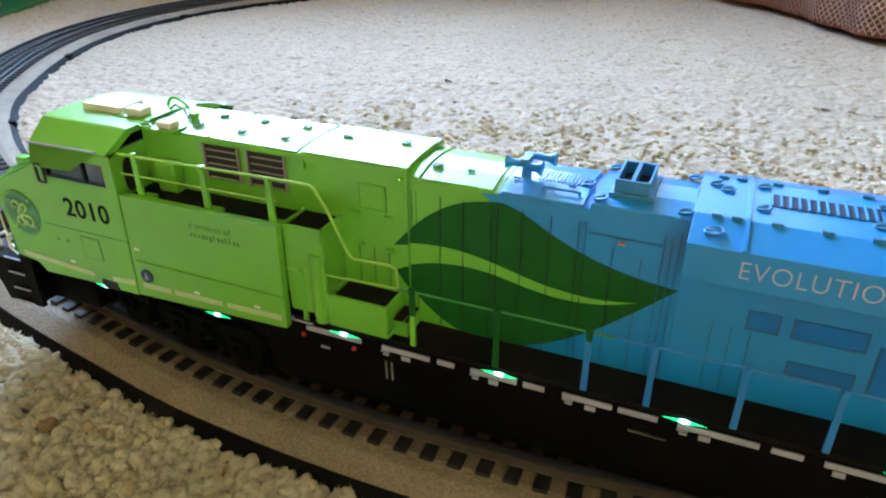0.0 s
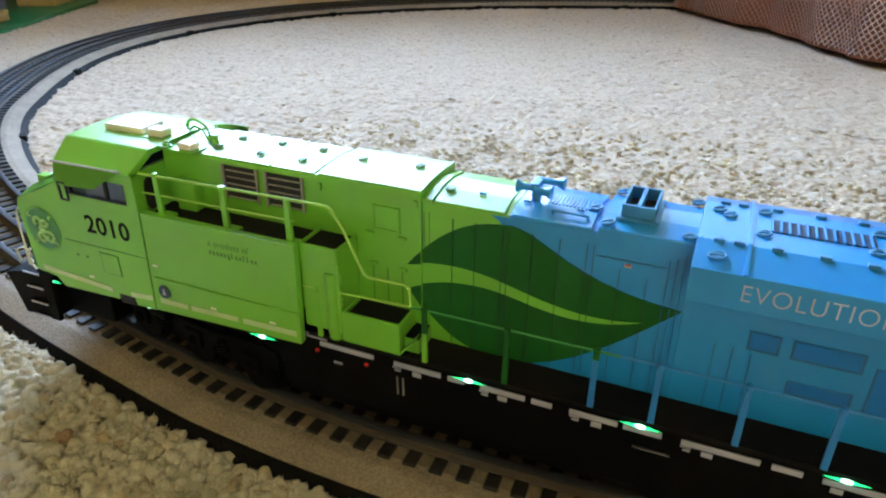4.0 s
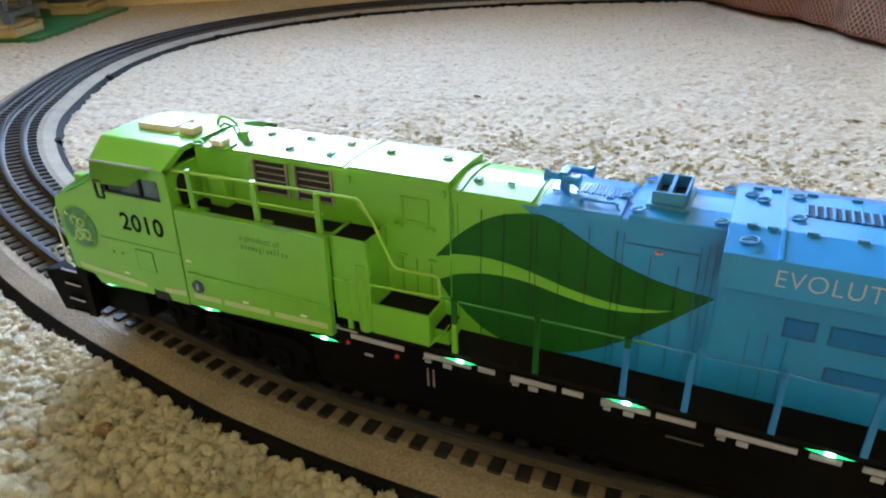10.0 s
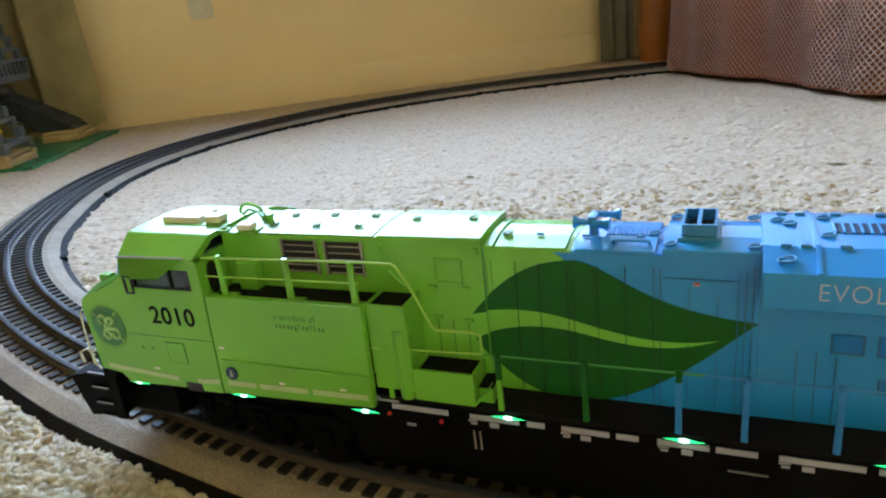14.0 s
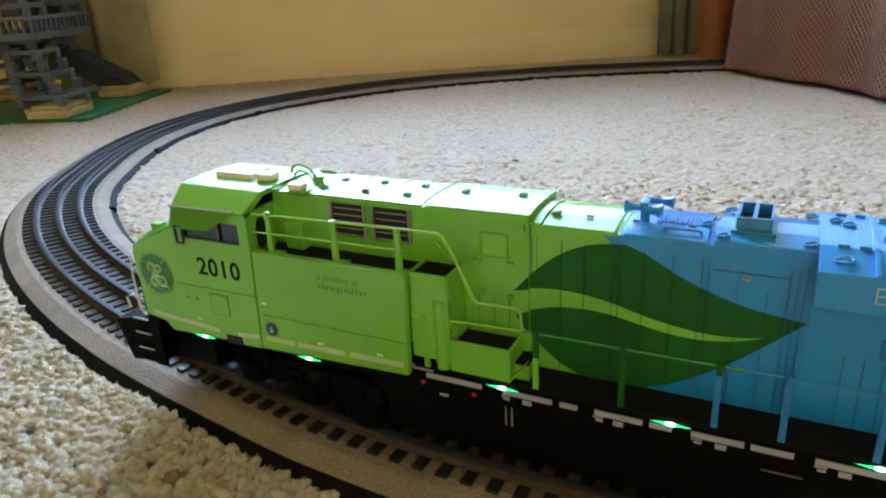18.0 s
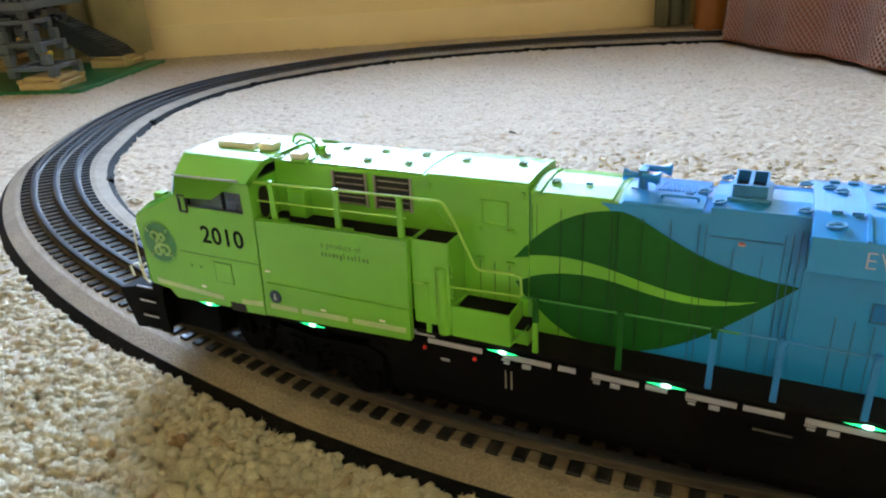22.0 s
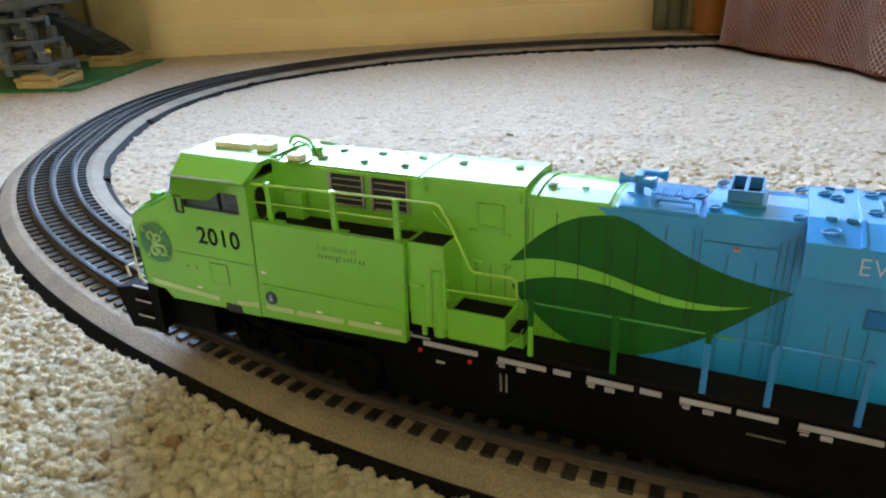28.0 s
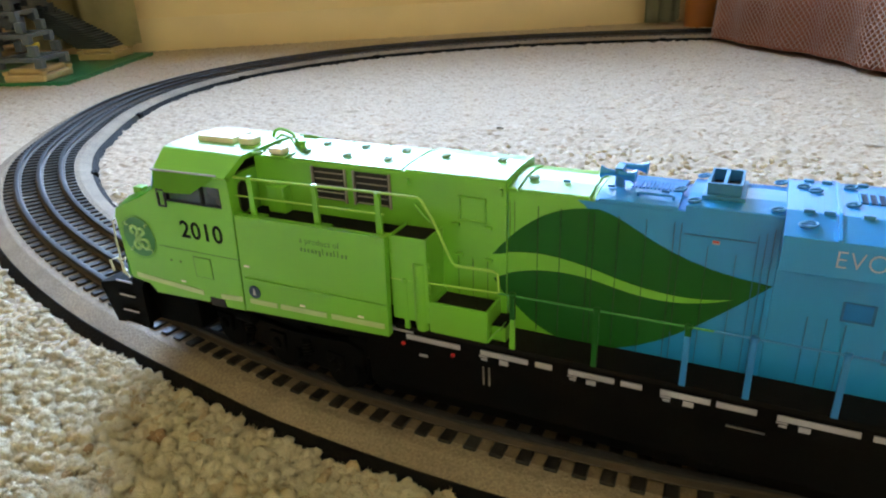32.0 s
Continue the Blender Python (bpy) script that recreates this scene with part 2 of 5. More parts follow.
def tube(points, r, n=8, bm=None):
    """A round bar along a line of points."""
    b = bmesh.new()
    pts = [Vector(p) for p in points]
    rings = []
    for i, p in enumerate(pts):
        d = (pts[min(i + 1, len(pts) - 1)] - pts[max(i - 1, 0)]).normalized()
        s = d.cross(Vector((0, 0, 1)) if abs(d.z) < 0.9 else Vector((0, 1, 0))).normalized()
        t = d.cross(s)
        rings.append([b.verts.new(p + r * (math.cos(2 * math.pi * k / n) * s + math.sin(2 * math.pi * k / n) * t)) for k in range(n)])
    for ra, rb in zip(rings, rings[1:]):
        for k in range(n):
            b.faces.new((ra[k], ra[(k + 1) % n], rb[(k + 1) % n], rb[k]))
    b.faces.new(rings[0][::-1])
    b.faces.new(rings[-1])
    bmesh.ops.recalc_face_normals(b, faces=b.faces[:])
    return add(bm, b) if bm else b


def lathe(profile, centre, axis="z", n=20, bm=None):
    """A turned shape: (radius, height) pairs about an axis through centre."""
    b = bmesh.new()
    c, rings = Vector(centre), []
    for r, h in profile:
        ring = []
        for k in range(n):
            a = 2 * math.pi * k / n
            q = {"z": (r * math.cos(a), r * math.sin(a), h), "x": (h, r * math.cos(a), r * math.sin(a)), "y": (r * math.cos(a), h, r * math.sin(a))}[axis]
            ring.append(b.verts.new(c + Vector(q)))
        rings.append(ring)
    for ra, rb in zip(rings, rings[1:]):
        for k in range(n):
            b.faces.new((ra[k], ra[(k + 1) % n], rb[(k + 1) % n], rb[k]))
    b.faces.new(rings[0])
    b.faces.new(rings[-1])
    bmesh.ops.recalc_face_normals(b, faces=b.faces[:])
    return add(bm, b) if bm else b


def bezier(controls, steps=10):
    """Points along joined cubic curves: p0, c, c, p1, c, c, p2, ..."""
    out = []
    for i in range(0, len(controls) - 1, 3):
        p = [Vector(q) for q in controls[i:i + 4]]
        for k in range(steps):
            t = k / steps
            out.append((1 - t) ** 3 * p[0] + 3 * t * (1 - t) ** 2 * p[1] + 3 * t * t * (1 - t) * p[2] + t ** 3 * p[3])
    out.append(Vector(controls[-1]))
    return out


BASE = {}                                   # world origin of each top-level thing


def smooth(me, angle=35):
    me.polygons.foreach_set("use_smooth", [True] * len(me.polygons))
    me.set_sharp_from_angle(angle=radians(angle))


def thing(name, origin, label, category, group="", kind=""):
    ob = new(name)
    ob.empty_display_size = 0.02
    ob.location = at(*origin)
    BASE[ob.name] = at(*origin)
    return tagged(ob, label, category, group, kind)


def mesh_of(name, bm, mats, shift=Vector((0, 0, 0))):
    for v in bm.verts:
        v.co = at(*v.co) - shift
    me = bpy.data.meshes.new(name)
    bm.to_mesh(me)
    bm.free()
    for m in mats if isinstance(mats, (list, tuple)) else [mats]:
        me.materials.append(m)
    smooth(me)
    return me


def part(name, bm, mat, parent, label="", flat=False):
    """One mesh under a thing or under a part; the bmesh is in U."""
    root = parent
    while root.parent:
        root = root.parent
    ob = new(name, mesh_of(name, bm, mat, BASE[root.name]))
    ob.parent = parent
    if flat:
        ob.data.set_sharp_from_angle(angle=radians(2))
        return tagged(ob, label)
    wn_ = ob.modifiers.new("even_normals", "WEIGHTED_NORMAL")
    wn_.mode, wn_.weight, wn_.keep_sharp = "FACE_AREA", 100, True
    return tagged(ob, label)


def solid(name, bm, mat, label, category, kind="", group=""):
    """A thing of one mesh."""
    me = mesh_of(name, bm, mat)
    lo = Vector([min(v.co[i] for v in me.vertices) for i in range(3)])
    hi = Vector([max(v.co[i] for v in me.vertices) for i in range(3)])
    o = Vector(((lo.x + hi.x) / 2, (lo.y + hi.y) / 2, lo.z))
    me.transform(Matrix.Translation(-o))
    ob = new(name, me)
    ob.location = o
    BASE[ob.name] = o
    return tagged(ob, label, category, group, kind)


def turned(bm, u0, v0):
    """Moves a bmesh drawn in room axes (u, v, z) to its place."""
    for v in bm.verts:
        v.co = room(v.co.x + u0, v.co.y + v0, v.co.z)
    return bm

# ---------------------------------------------------------------- room
HIGH = 24.0
floor = solid("floor", turned(box(-22, 34, -27.5, 1.2, FLOOR - 1.0, FLOOR - 0.010), 0, 0), CARPET, "cream cut-pile carpet over the whole room floor", "carpet", "structure")
ceiling = solid("ceiling", turned(box(-22, 34, -27.5, 1.2, HIGH, HIGH + 1), 0, 0), CEIL, "unseen room ceiling, coloured yellow to warm the bounce light", "ceiling", "structure")
SILL, HEAD, WL, WR = 3.0, 13.4, -5.6, 4.9
W2 = (6.2, 13.0)
bm = turned(box(-22, WL, 0, 1.2, FLOOR - 0.03, HIGH), 0, 0)
for a, b in ((WR, W2[0]), (W2[1], 34)):
    add(bm, turned(box(a, b, 0, 1.2, FLOOR - 0.03, HIGH), 0, 0))
for a, b in ((WL, WR), W2):
    add(bm, turned(box(a, b, 0, 1.2, FLOOR - 0.03, SILL), 0, 0))
    add(bm, turned(box(a, b, 0, 1.2, HEAD, HIGH), 0, 0))
wall_north = solid("wall_north", bm, WALL, "cream painted wall under the window", "wall", "structure")
# Unseen walls; the south one stands close to throw light on the near side.
solid("wall_west", turned(box(-23.2, -22, -27.5, 1.2, FLOOR - 0.03, HIGH), 0, 0), TAN, "unseen side wall, tan to warm the bounce light", "wall", "structure")
solid("wall_east", turned(box(34, 35.2, -27.5, 1.2, FLOOR - 0.03, HIGH), 0, 0), TAN, "unseen side wall, tan to warm the bounce light", "wall", "structure")
solid("wall_south", turned(box(-23.2, 35.2, -28.7, -27.5, FLOOR - 0.03, HIGH), 0, 0), TAN, "unseen wall facing the window, tan and close to bounce light", "wall", "structure")
solid("baseboard", turned(box(-21.9, 33.9, -0.045, -0.003, FLOOR - 0.03, FLOOR + 0.62, 0.02), 0, 0), TRIM, "low cream painted baseboard along the wall", "baseboard", "structure")


def window_unit(name, a, b, bars):
    w = thing(name, room((a + b) / 2, 0, SILL), "unseen white-framed window letting in daylight above the wall", "window", kind="structure")
    bm = turned(box(a, a + 0.4, 0.2, 0.9, SILL, HEAD, 0.04), 0, 0)
    add(bm, turned(box(b - 0.4, b, 0.2, 0.9, SILL, HEAD, 0.04), 0, 0))
    add(bm, turned(box(a + 0.4, b - 0.4, 0.2, 0.9, SILL, SILL + 0.25, 0.04), 0, 0))
    add(bm, turned(box(a + 0.4, b - 0.4, 0.2, 0.9, HEAD - 0.4, HEAD, 0.04), 0, 0))
    edges = [a + 0.4] + [x for m in bars for x in (m - 0.15, m + 0.15)] + [b - 0.4]
    for m in bars:
        add(bm, turned(box(m - 0.15, m + 0.15, 0.25, 0.85, SILL + 0.25, HEAD - 0.4, 0.04), 0, 0))
    part("window_frame", bm, WHITE, w)
    part("window_sill", turned(box(a - 0.3, b + 0.3, -0.55, 0.2, SILL - 0.25, SILL, 0.05), 0, 0), WHITE, w)
    for k in range(0, len(edges), 2):
        pane = part("pane", turned(box(edges[k], edges[k + 1], 0.52, 0.56, SILL + 0.25, HEAD - 0.4), 0, 0), GLASS, w)
        pane.visible_shadow = False


window_unit("window_1", WL, WR, (0.0,))
# Second window is unseen, put in to reflect in the blue roof.
window_unit("unseen_window_2", *W2, ())


def curtain(name, u0, u1, v, z0, z1, folds, mat, label, deep=0.0):
    """A hanging cloth with folds and a hem."""
    b = bmesh.new()
    nu, rows = 60, [0.0, 0.04, 0.3, 0.62, 0.64, 1.2, 2.5, 5, 9, 14, z1 - z0]
    grid = []
    for h in rows:
        line = []
        for i in range(nu + 1):
            s = i / nu
            w = 0.07 * math.sin(2 * math.pi * folds * s + 0.3 * math.sin(h)) + 0.03 * math.sin(5.1 * folds * s + h * 0.4) + 0.45 * math.exp(-((s - 0.47) / 0.05) ** 2) * deep
            round_ = 0.14 * max(0.0, 1 - (1 - s) / 0.06) * (h < 0.03)
            line.append(b.verts.new((u0 + (u1 - u0) * s, v + w + (0.015 if 0.6 < h < 0.65 else 0), z0 + h + round_)))
        grid.append(line)
    for a, c in zip(grid, grid[1:]):
        for i in range(nu):
            b.faces.new((a[i], a[i + 1], c[i + 1], c[i]))
    bmesh.ops.solidify(b, geom=b.faces[:], thickness=0.05)
    return solid(name, turned(b, 0, 0), mat, label, "curtain")


curtain("curtain", -7.6, -5.40, -0.75, -0.52, 21, 2.0, OLIVE, "olive green curtain hanging just above the carpet", 1.0)
curtain("curtain", 4.42, 5.16, -0.6, -0.68, 21, 2.5, SAGE, "grey-green curtain hanging beside the wooden post")

# wall outlet
outlet = thing("wall_outlet", room(-3.41, -0.02, 1.08), "cream double wall outlet on the cream wall", "outlet")
plate = part("cover_plate", turned(box(-3.63, -3.19, -0.05, -0.003, 1.08, 1.86, 0.02), 0, 0), PLATE, outlet)
for z in (1.30, 1.64):
    part("socket", turned(lathe([(0, -0.02), (0.115, -0.02), (0.125, 0.0), (0.125, 0.02), (0, 0.02)], (-3.41, -0.055, z), "y", 20), 0, 0), PLATE, plate)

# ---------------------------------------------------------------- track
# centre line of the loop, clockwise from the front (U)
LOOP = [(0.803, 0.282), (0.306, 0.235), (-0.194, 0.221), (-0.694, 0.242), (-1.191, 0.301), (-2.369, 0.538), (-3.505, 0.924), (-4.479, 1.433), (-5.343, 2.113), (-5.964, 2.904), (-6.451, 3.683), (-6.806, 4.537),
        (-6.968, 5.461), (-6.911, 6.396), (-6.65, 7.294), (-6.24, 8.127), (-5.633, 8.953), (-4.898, 9.666), (-4.079, 10.272), (-3.219, 10.817), (-2.31, 11.261), (-1.368, 11.646), (0.081, 12.102), (2.106, 12.308), (7.0, 9.6), (8.0, 6.6), (7.2, 3.6), (5.0, 1.55), (2.4, 0.56)]


def loop_points(step, start=0.0):
    """Even points along the closed smooth line through LOOP, with unit tangents."""
    n, fine = len(LOOP), []
    for i in range(n):
        p0, p1, p2, p3 = (Vector(LOOP[(i + k - 1) % n]) for k in range(4))
        for k in range(40):
            t = k / 40
            fine.append(0.5 * (2 * p1 + (p2 - p0) * t + (2 * p0 - 5 * p1 + 4 * p2 - p3) * t * t + (3 * p1 - p0 - 3 * p2 + p3) * t ** 3))
    fine = np.array([tuple(p) for p in fine])
    for _ in range(12):
        fine = 0.5 * fine + 0.25 * (np.roll(fine, 1, 0) + np.roll(fine, -1, 0))
    d = np.hypot(*(np.roll(fine, -1, 0) - fine).T)
    run = np.r_[0, np.cumsum(d)]
    closed = np.vstack([fine, fine[:1]])
    count = int(round(run[-1] / step))
    s = start + np.arange(count) * run[-1] / count
    pts = np.c_[np.interp(s, run, closed[:, 0]), np.interp(s, run, closed[:, 1])]
    tan = np.roll(pts, -1, 0) - np.roll(pts, 1, 0)
    tan /= np.hypot(*tan.T)[:, None]
    return pts, tan


RAILTOP, BED = -0.60, -0.655
PTS, TAN = loop_points(0.0988, 0.072)
NOR = np.c_[TAN[:, 1], -TAN[:, 0]]           # towards the inside of the loop


def sweep(rows, profile, closed=True):
    """Sweeps a profile of (offset to the inside, height) along the given points of the loop."""
    b = bmesh.new()
    rings = []
    for i in rows:
        i %= len(PTS)
        rings.append([b.verts.new((PTS[i][0] + NOR[i][0] * o, PTS[i][1] + NOR[i][1] * o, z)) for o, z in profile])
    n = len(profile)
    for ra, rb in zip(rings, rings[1:]):
        for k in range(n if closed else n - 1):
            b.faces.new((ra[k], ra[(k + 1) % n], rb[(k + 1) % n], rb[k]))
    if closed:
        b.faces.new(rings[0])
        b.faces.new(rings[-1])
    bmesh.ops.recalc_face_normals(b, faces=b.faces[:])
    return b


W = 0.40                                     # half width at the foot of the sloping shoulders
CREST, LIP = 0.30, -0.690
SECTION, FIRST = 26, 6
count = len(PTS)
bounds = [FIRST + round(i * count / round(count / SECTION)) for i in range(round(count / SECTION) + 1)]
tie_mesh = None
for a, c in zip(bounds, bounds[1:]):
    mid = (a + c) // 2 % count
    sec = thing("track_section", (PTS[mid][0], PTS[mid][1], FLOOR), "curved three-rail toy track on grey roadbed over carpet", "toy track", "track sections of the loop")
    rows = list(range(a, c + 1))
    part("roadbed", sweep(rows, [(-W, LIP), (-CREST - 0.015, BED - 0.004), (-CREST, BED), (CREST, BED), (CREST + 0.015, BED - 0.004), (W, LIP), (W - 0.02, LIP - 0.02), (-W + 0.02, LIP - 0.02)]), ROADBED, sec)
    part("ballast_bed", sweep(rows, [(-0.245, BED + 0.003), (0.245, BED + 0.003), (0.245, BED - 0.01), (-0.245, BED - 0.01)]), BALLAST, sec, "brown textured bed between the ties")
    for s in (-1, 1):
        # Skirt flares outward so its black fills the shaded gap beside the carpet.
        prof = [(s * (W + 0.004), LIP - 0.002), (s * (W + 0.012), LIP - 0.008), (s * (W + 0.052), FLOOR + 0.01), (s * (W + 0.052), FLOOR - 0.06), (s * (W - 0.01), FLOOR - 0.06), (s * (W - 0.02), LIP - 0.006)]
        part("side_skirt", sweep(rows, prof), SIDE, sec, "black plastic edge of the roadbed, flared across the shaded gap")
    j = a % count
    tab = box(-0.05, 0.05, W - 0.01, W + 0.045, -0.05, 0.012, 0.006, 1)
    for v in tab.verts:
        x, y, z = v.co
        v.co = Vector((PTS[j][0] + TAN[j][0] * x + NOR[j][0] * y, PTS[j][1] + TAN[j][1] * x + NOR[j][1] * y, LIP + z))
    part("joint_clip", tab, SIDE, sec, "small black clip where two sections meet")
    for o in (-0.165, 0.0, 0.165):
        h, f = 0.0165, 0.030
        prof = [(o + h, RAILTOP - 0.014), (o + h, RAILTOP - 0.003), (o + h * 0.6, RAILTOP), (o - h * 0.6, RAILTOP), (o - h, RAILTOP - 0.003), (o - h, RAILTOP - 0.014)]
        rail_part = part("rail", sweep(rows, prof), RAIL, sec)
        prof = [(o - f, BED + 0.012), (o + f, BED + 0.012), (o + f, BED + 0.018), (o + h * 0.5, BED + 0.024), (o + h * 0.5, RAILTOP - 0.0135), (o - h * 0.5, RAILTOP - 0.0135), (o - h * 0.5, BED + 0.024), (o - f, BED + 0.018)]
        part("rail_web", sweep(rows, prof), RUST, rail_part, "rust-brown foot of the rail")
    for i in range(a, c):
        j = i % count
        if tie_mesh is None:
            tie_mesh = bpy.data.meshes.new("tie")
            tb = box(-0.026, 0.026, -0.265, 0.265, -0.002, 0.014, 0.004, 1)
            for v in tb.verts:
                v.co *= U
            tb.to_mesh(tie_mesh)
            tb.free()
            tie_mesh.materials.append(TIE)
        tie = new("tie", tie_mesh)
        tie.parent = sec
        ang = math.atan2(TAN[j][1], TAN[j][0])
        tie.matrix_basis = Matrix.Translation(at(PTS[j][0], PTS[j][1], BED) - BASE[sec.name]) @ Matrix.Rotation(ang, 4, "Z")

# ---------------------------------------------------------------- locomotive (x towards its rear, y away from the walkway side)
YC = 0.285
SIDE_Y, EDGE_Y, HOOD_Y = -0.042, 0.0, 0.135
loco = thing("toy_locomotive", (0.45, YC, RAILTOP), "lime green and blue model diesel locomotive standing on the track", "model train")


def far(y):
    return 2 * YC - y


# underframe and deck
part("frame", box(-1.70, 2.55, 0.012, far(0.012), -0.31, -0.225, 0.006), FRAME, loco, "black underframe with sill along the side")
part("walkway", box(-0.455, 2.5, 0.0, far(0.0), -0.224, -0.205, 0.004), DECK, loco, "black walkway deck")
# Tank enlarged down and forward so its black stands in for shade beneath.
part("fuel_tank", prism([(0.025, -0.31), (0.035, -0.50), (0.08, -0.575), (far(0.08), -0.575), (far(0.035), -0.50), (far(0.025), -0.31)], "x", -0.60, 1.40, 0.008), FRAME, loco)

# cab
WIN = (-1.445, -1.15, 0.165, 0.248)


bm = prism([(-1.735, -0.222), (-1.635, -0.235), (-1.60, -0.272), (-1.305, -0.262), (-1.30, -0.235), (-1.222, -0.235), (-1.215, -0.268), (-1.122, -0.266), (-1.105, WIN[2]), (-1.575, WIN[2]), (-1.738, 0.097), (-1.752, 0.06)], "y", SIDE_Y, SIDE_Y + 0.03)
prism([(WIN[1], WIN[2]), (-1.105, WIN[2]), (-1.105, 0.292), (WIN[1], 0.292)], "y", SIDE_Y, SIDE_Y + 0.03, bm=bm)
prism([(-1.575, WIN[2]), (WIN[0], WIN[2]), (WIN[0], 0.292), (-1.465, 0.292), (-1.50, 0.208)], "y", SIDE_Y, SIDE_Y + 0.03, bm=bm)
prism([(WIN[0], WIN[3]), (WIN[1], WIN[3]), (WIN[1], 0.292), (WIN[0], 0.292)], "y", SIDE_Y, SIDE_Y + 0.03, bm=bm)
cab = part("cab_side", bm, GREEN, loco, "lime green cab side")
bm = box(-1.125, -1.105, SIDE_Y + 0.03, far(SIDE_Y + 0.03), -0.24, 0.292)
part("cab_rear_wall", bm, GREEN, loco)
bm = prism([(-1.735, -0.222), (-1.105, -0.24), (-1.105, 0.120), (-1.6, 0.120)], "y", far(SIDE_Y + 0.03), far(SIDE_Y))
for a, b, c, d in ((-1.47, -1.43, 0.12, 0.272), (-1.17, -1.105, 0.12, 0.272), (-1.43, -1.17, 0.255, 0.272)):
    box(a, b, far(SIDE_Y + 0.03), far(SIDE_Y), c, d, bm=bm)
part("cab_side", bm, GREEN, loco, "lime green cab side with an open window")
part("control_stand", box(-1.42, -1.34, 0.16, 0.36, 0.115, 0.20, 0.012), CABIN, loco, "grey control stand in the cab")
# Added dark panels that give the cab's inside its shade.
bm = box(-1.47, -1.13, far(SIDE_Y + 0.038), far(SIDE_Y + 0.032), 0.116, 0.15)
for a, b, c, d in ((-1.47, -1.43, 0.15, 0.272), (-1.17, -1.13, 0.15, 0.272)):
    box(a, b, far(SIDE_Y + 0.038), far(SIDE_Y + 0.032), c, d, bm=bm)
box(-1.132, -1.126, SIDE_Y + 0.04, far(SIDE_Y + 0.04), 0.116, 0.28, bm=bm)
part("cab_shade_panel", bm, DARK, loco, "dark panels added for the shade inside the cab")
part("cab_floor", box(-1.70, -1.13, SIDE_Y + 0.03, far(SIDE_Y + 0.03), 0.10, 0.115), CABIN, loco)
seat = part("seat", box(-1.27, -1.19, 0.05, 0.14, 0.115, 0.165, 0.012), CABIN, loco, "grey seat in the cab")
part("seat_back", box(-1.205, -1.185, 0.05, 0.14, 0.165, 0.245, 0.008), CABIN, seat)
# roof of the cab: sloping sides to a flat top
bm = bmesh.new()
CABROOF = [(-1.462, SIDE_Y - 0.012, 0.296), (-1.503, 0.056, 0.3505), (-1.507, 0.066, 0.353), (-1.517, 0.18, 0.3540), (-1.520, 0.30, 0.3535),
           (-1.520, 0.42, 0.341), (-1.515, 0.50, 0.320), (-1.462, far(SIDE_Y - 0.012), 0.272)]
under = [(x + 0.012, y * 0.94 + YC * 0.06, z - 0.02) for x, y, z in CABROOF]
front = [bm.verts.new(p) for p in CABROOF]
rear = [bm.verts.new((-1.105, y, z)) for x, y, z in CABROOF]
front_in = [bm.verts.new(p) for p in under]
rear_in = [bm.verts.new((-1.105, y, z)) for x, y, z in under]
for k in range(len(CABROOF) - 1):
    bm.faces.new((front[k], front[k + 1], rear[k + 1], rear[k]))
    bm.faces.new((front_in[k], front_in[k + 1], front[k + 1], front[k]))
    bm.faces.new((rear_in[k], rear_in[k + 1], rear[k + 1], rear[k]))
    bm.faces.new((front_in[k], front_in[k + 1], rear_in[k + 1], rear_in[k]))
for k in (0, -1):
    bm.faces.new((front[k], rear[k], rear_in[k], front_in[k]))
bmesh.ops.recalc_face_normals(bm, faces=bm.faces[:])
part("cab_roof", bm, GREEN, loco, "lime green cab roof with sloping sides", True)
part("cab_ceiling", box(-1.46, -1.126, 0.0, far(0.0), 0.282, 0.29), DARK, loco)
# nose
bm = bmesh.new()
rows = [
    [(-1.752, SIDE_Y + 0.002, -0.222), (-1.79, 0.06, -0.222), (-1.80, YC, -0.222), (-1.79, far(0.06), -0.222), (-1.752, far(SIDE_Y + 0.002), -0.222)],
    [(-1.738, SIDE_Y + 0.002, 0.097), (-1.772, 0.06, 0.11), (-1.78, YC, 0.12), (-1.772, far(0.06), 0.11), (-1.738, far(SIDE_Y + 0.002), 0.097)],
    [(-1.50, SIDE_Y + 0.002, 0.208), (-1.505, 0.06, 0.215), (-1.505, YC, 0.22), (-1.505, far(0.06), 0.215), (-1.50, far(SIDE_Y + 0.002), 0.208)],
]
vs = [[bm.verts.new(p) for p in r] for r in rows]
for a, b in zip(vs, vs[1:]):
    for k in range(4):
        bm.faces.new((a[k], a[k + 1], b[k + 1], b[k]))
bmesh.ops.solidify(bm, geom=bm.faces[:], thickness=-0.012)
part("nose", bm, GREEN, loco, "lime green short nose")
bm = bmesh.new()
rows = [[(-1.51, SIDE_Y + 0.004, 0.206), (-1.575, 0.06, 0.205), (-1.58, YC, 0.212), (-1.575, far(0.06), 0.205), (-1.51, far(SIDE_Y + 0.004), 0.206)],
        [(-1.478, SIDE_Y + 0.004, 0.294), (-1.525, 0.08, 0.336), (-1.53, YC, 0.340), (-1.525, far(0.08), 0.300), (-1.478, far(SIDE_Y + 0.004), 0.265)]]
vs = [[bm.verts.new(p) for p in r] for r in rows]
for k in range(4):
    bm.faces.new((vs[0][k], vs[0][k + 1], vs[1][k + 1], vs[1][k]))
bmesh.ops.solidify(bm, geom=bm.faces[:], thickness=-0.008)
# Opaque pane; its pale blue stands in for the reflected sky.
SKY_PANE = material("sky_blue_pane", (0.36, 0.56, 0.82), 0.06, vary=0.1, scale=60, spec=1.0)
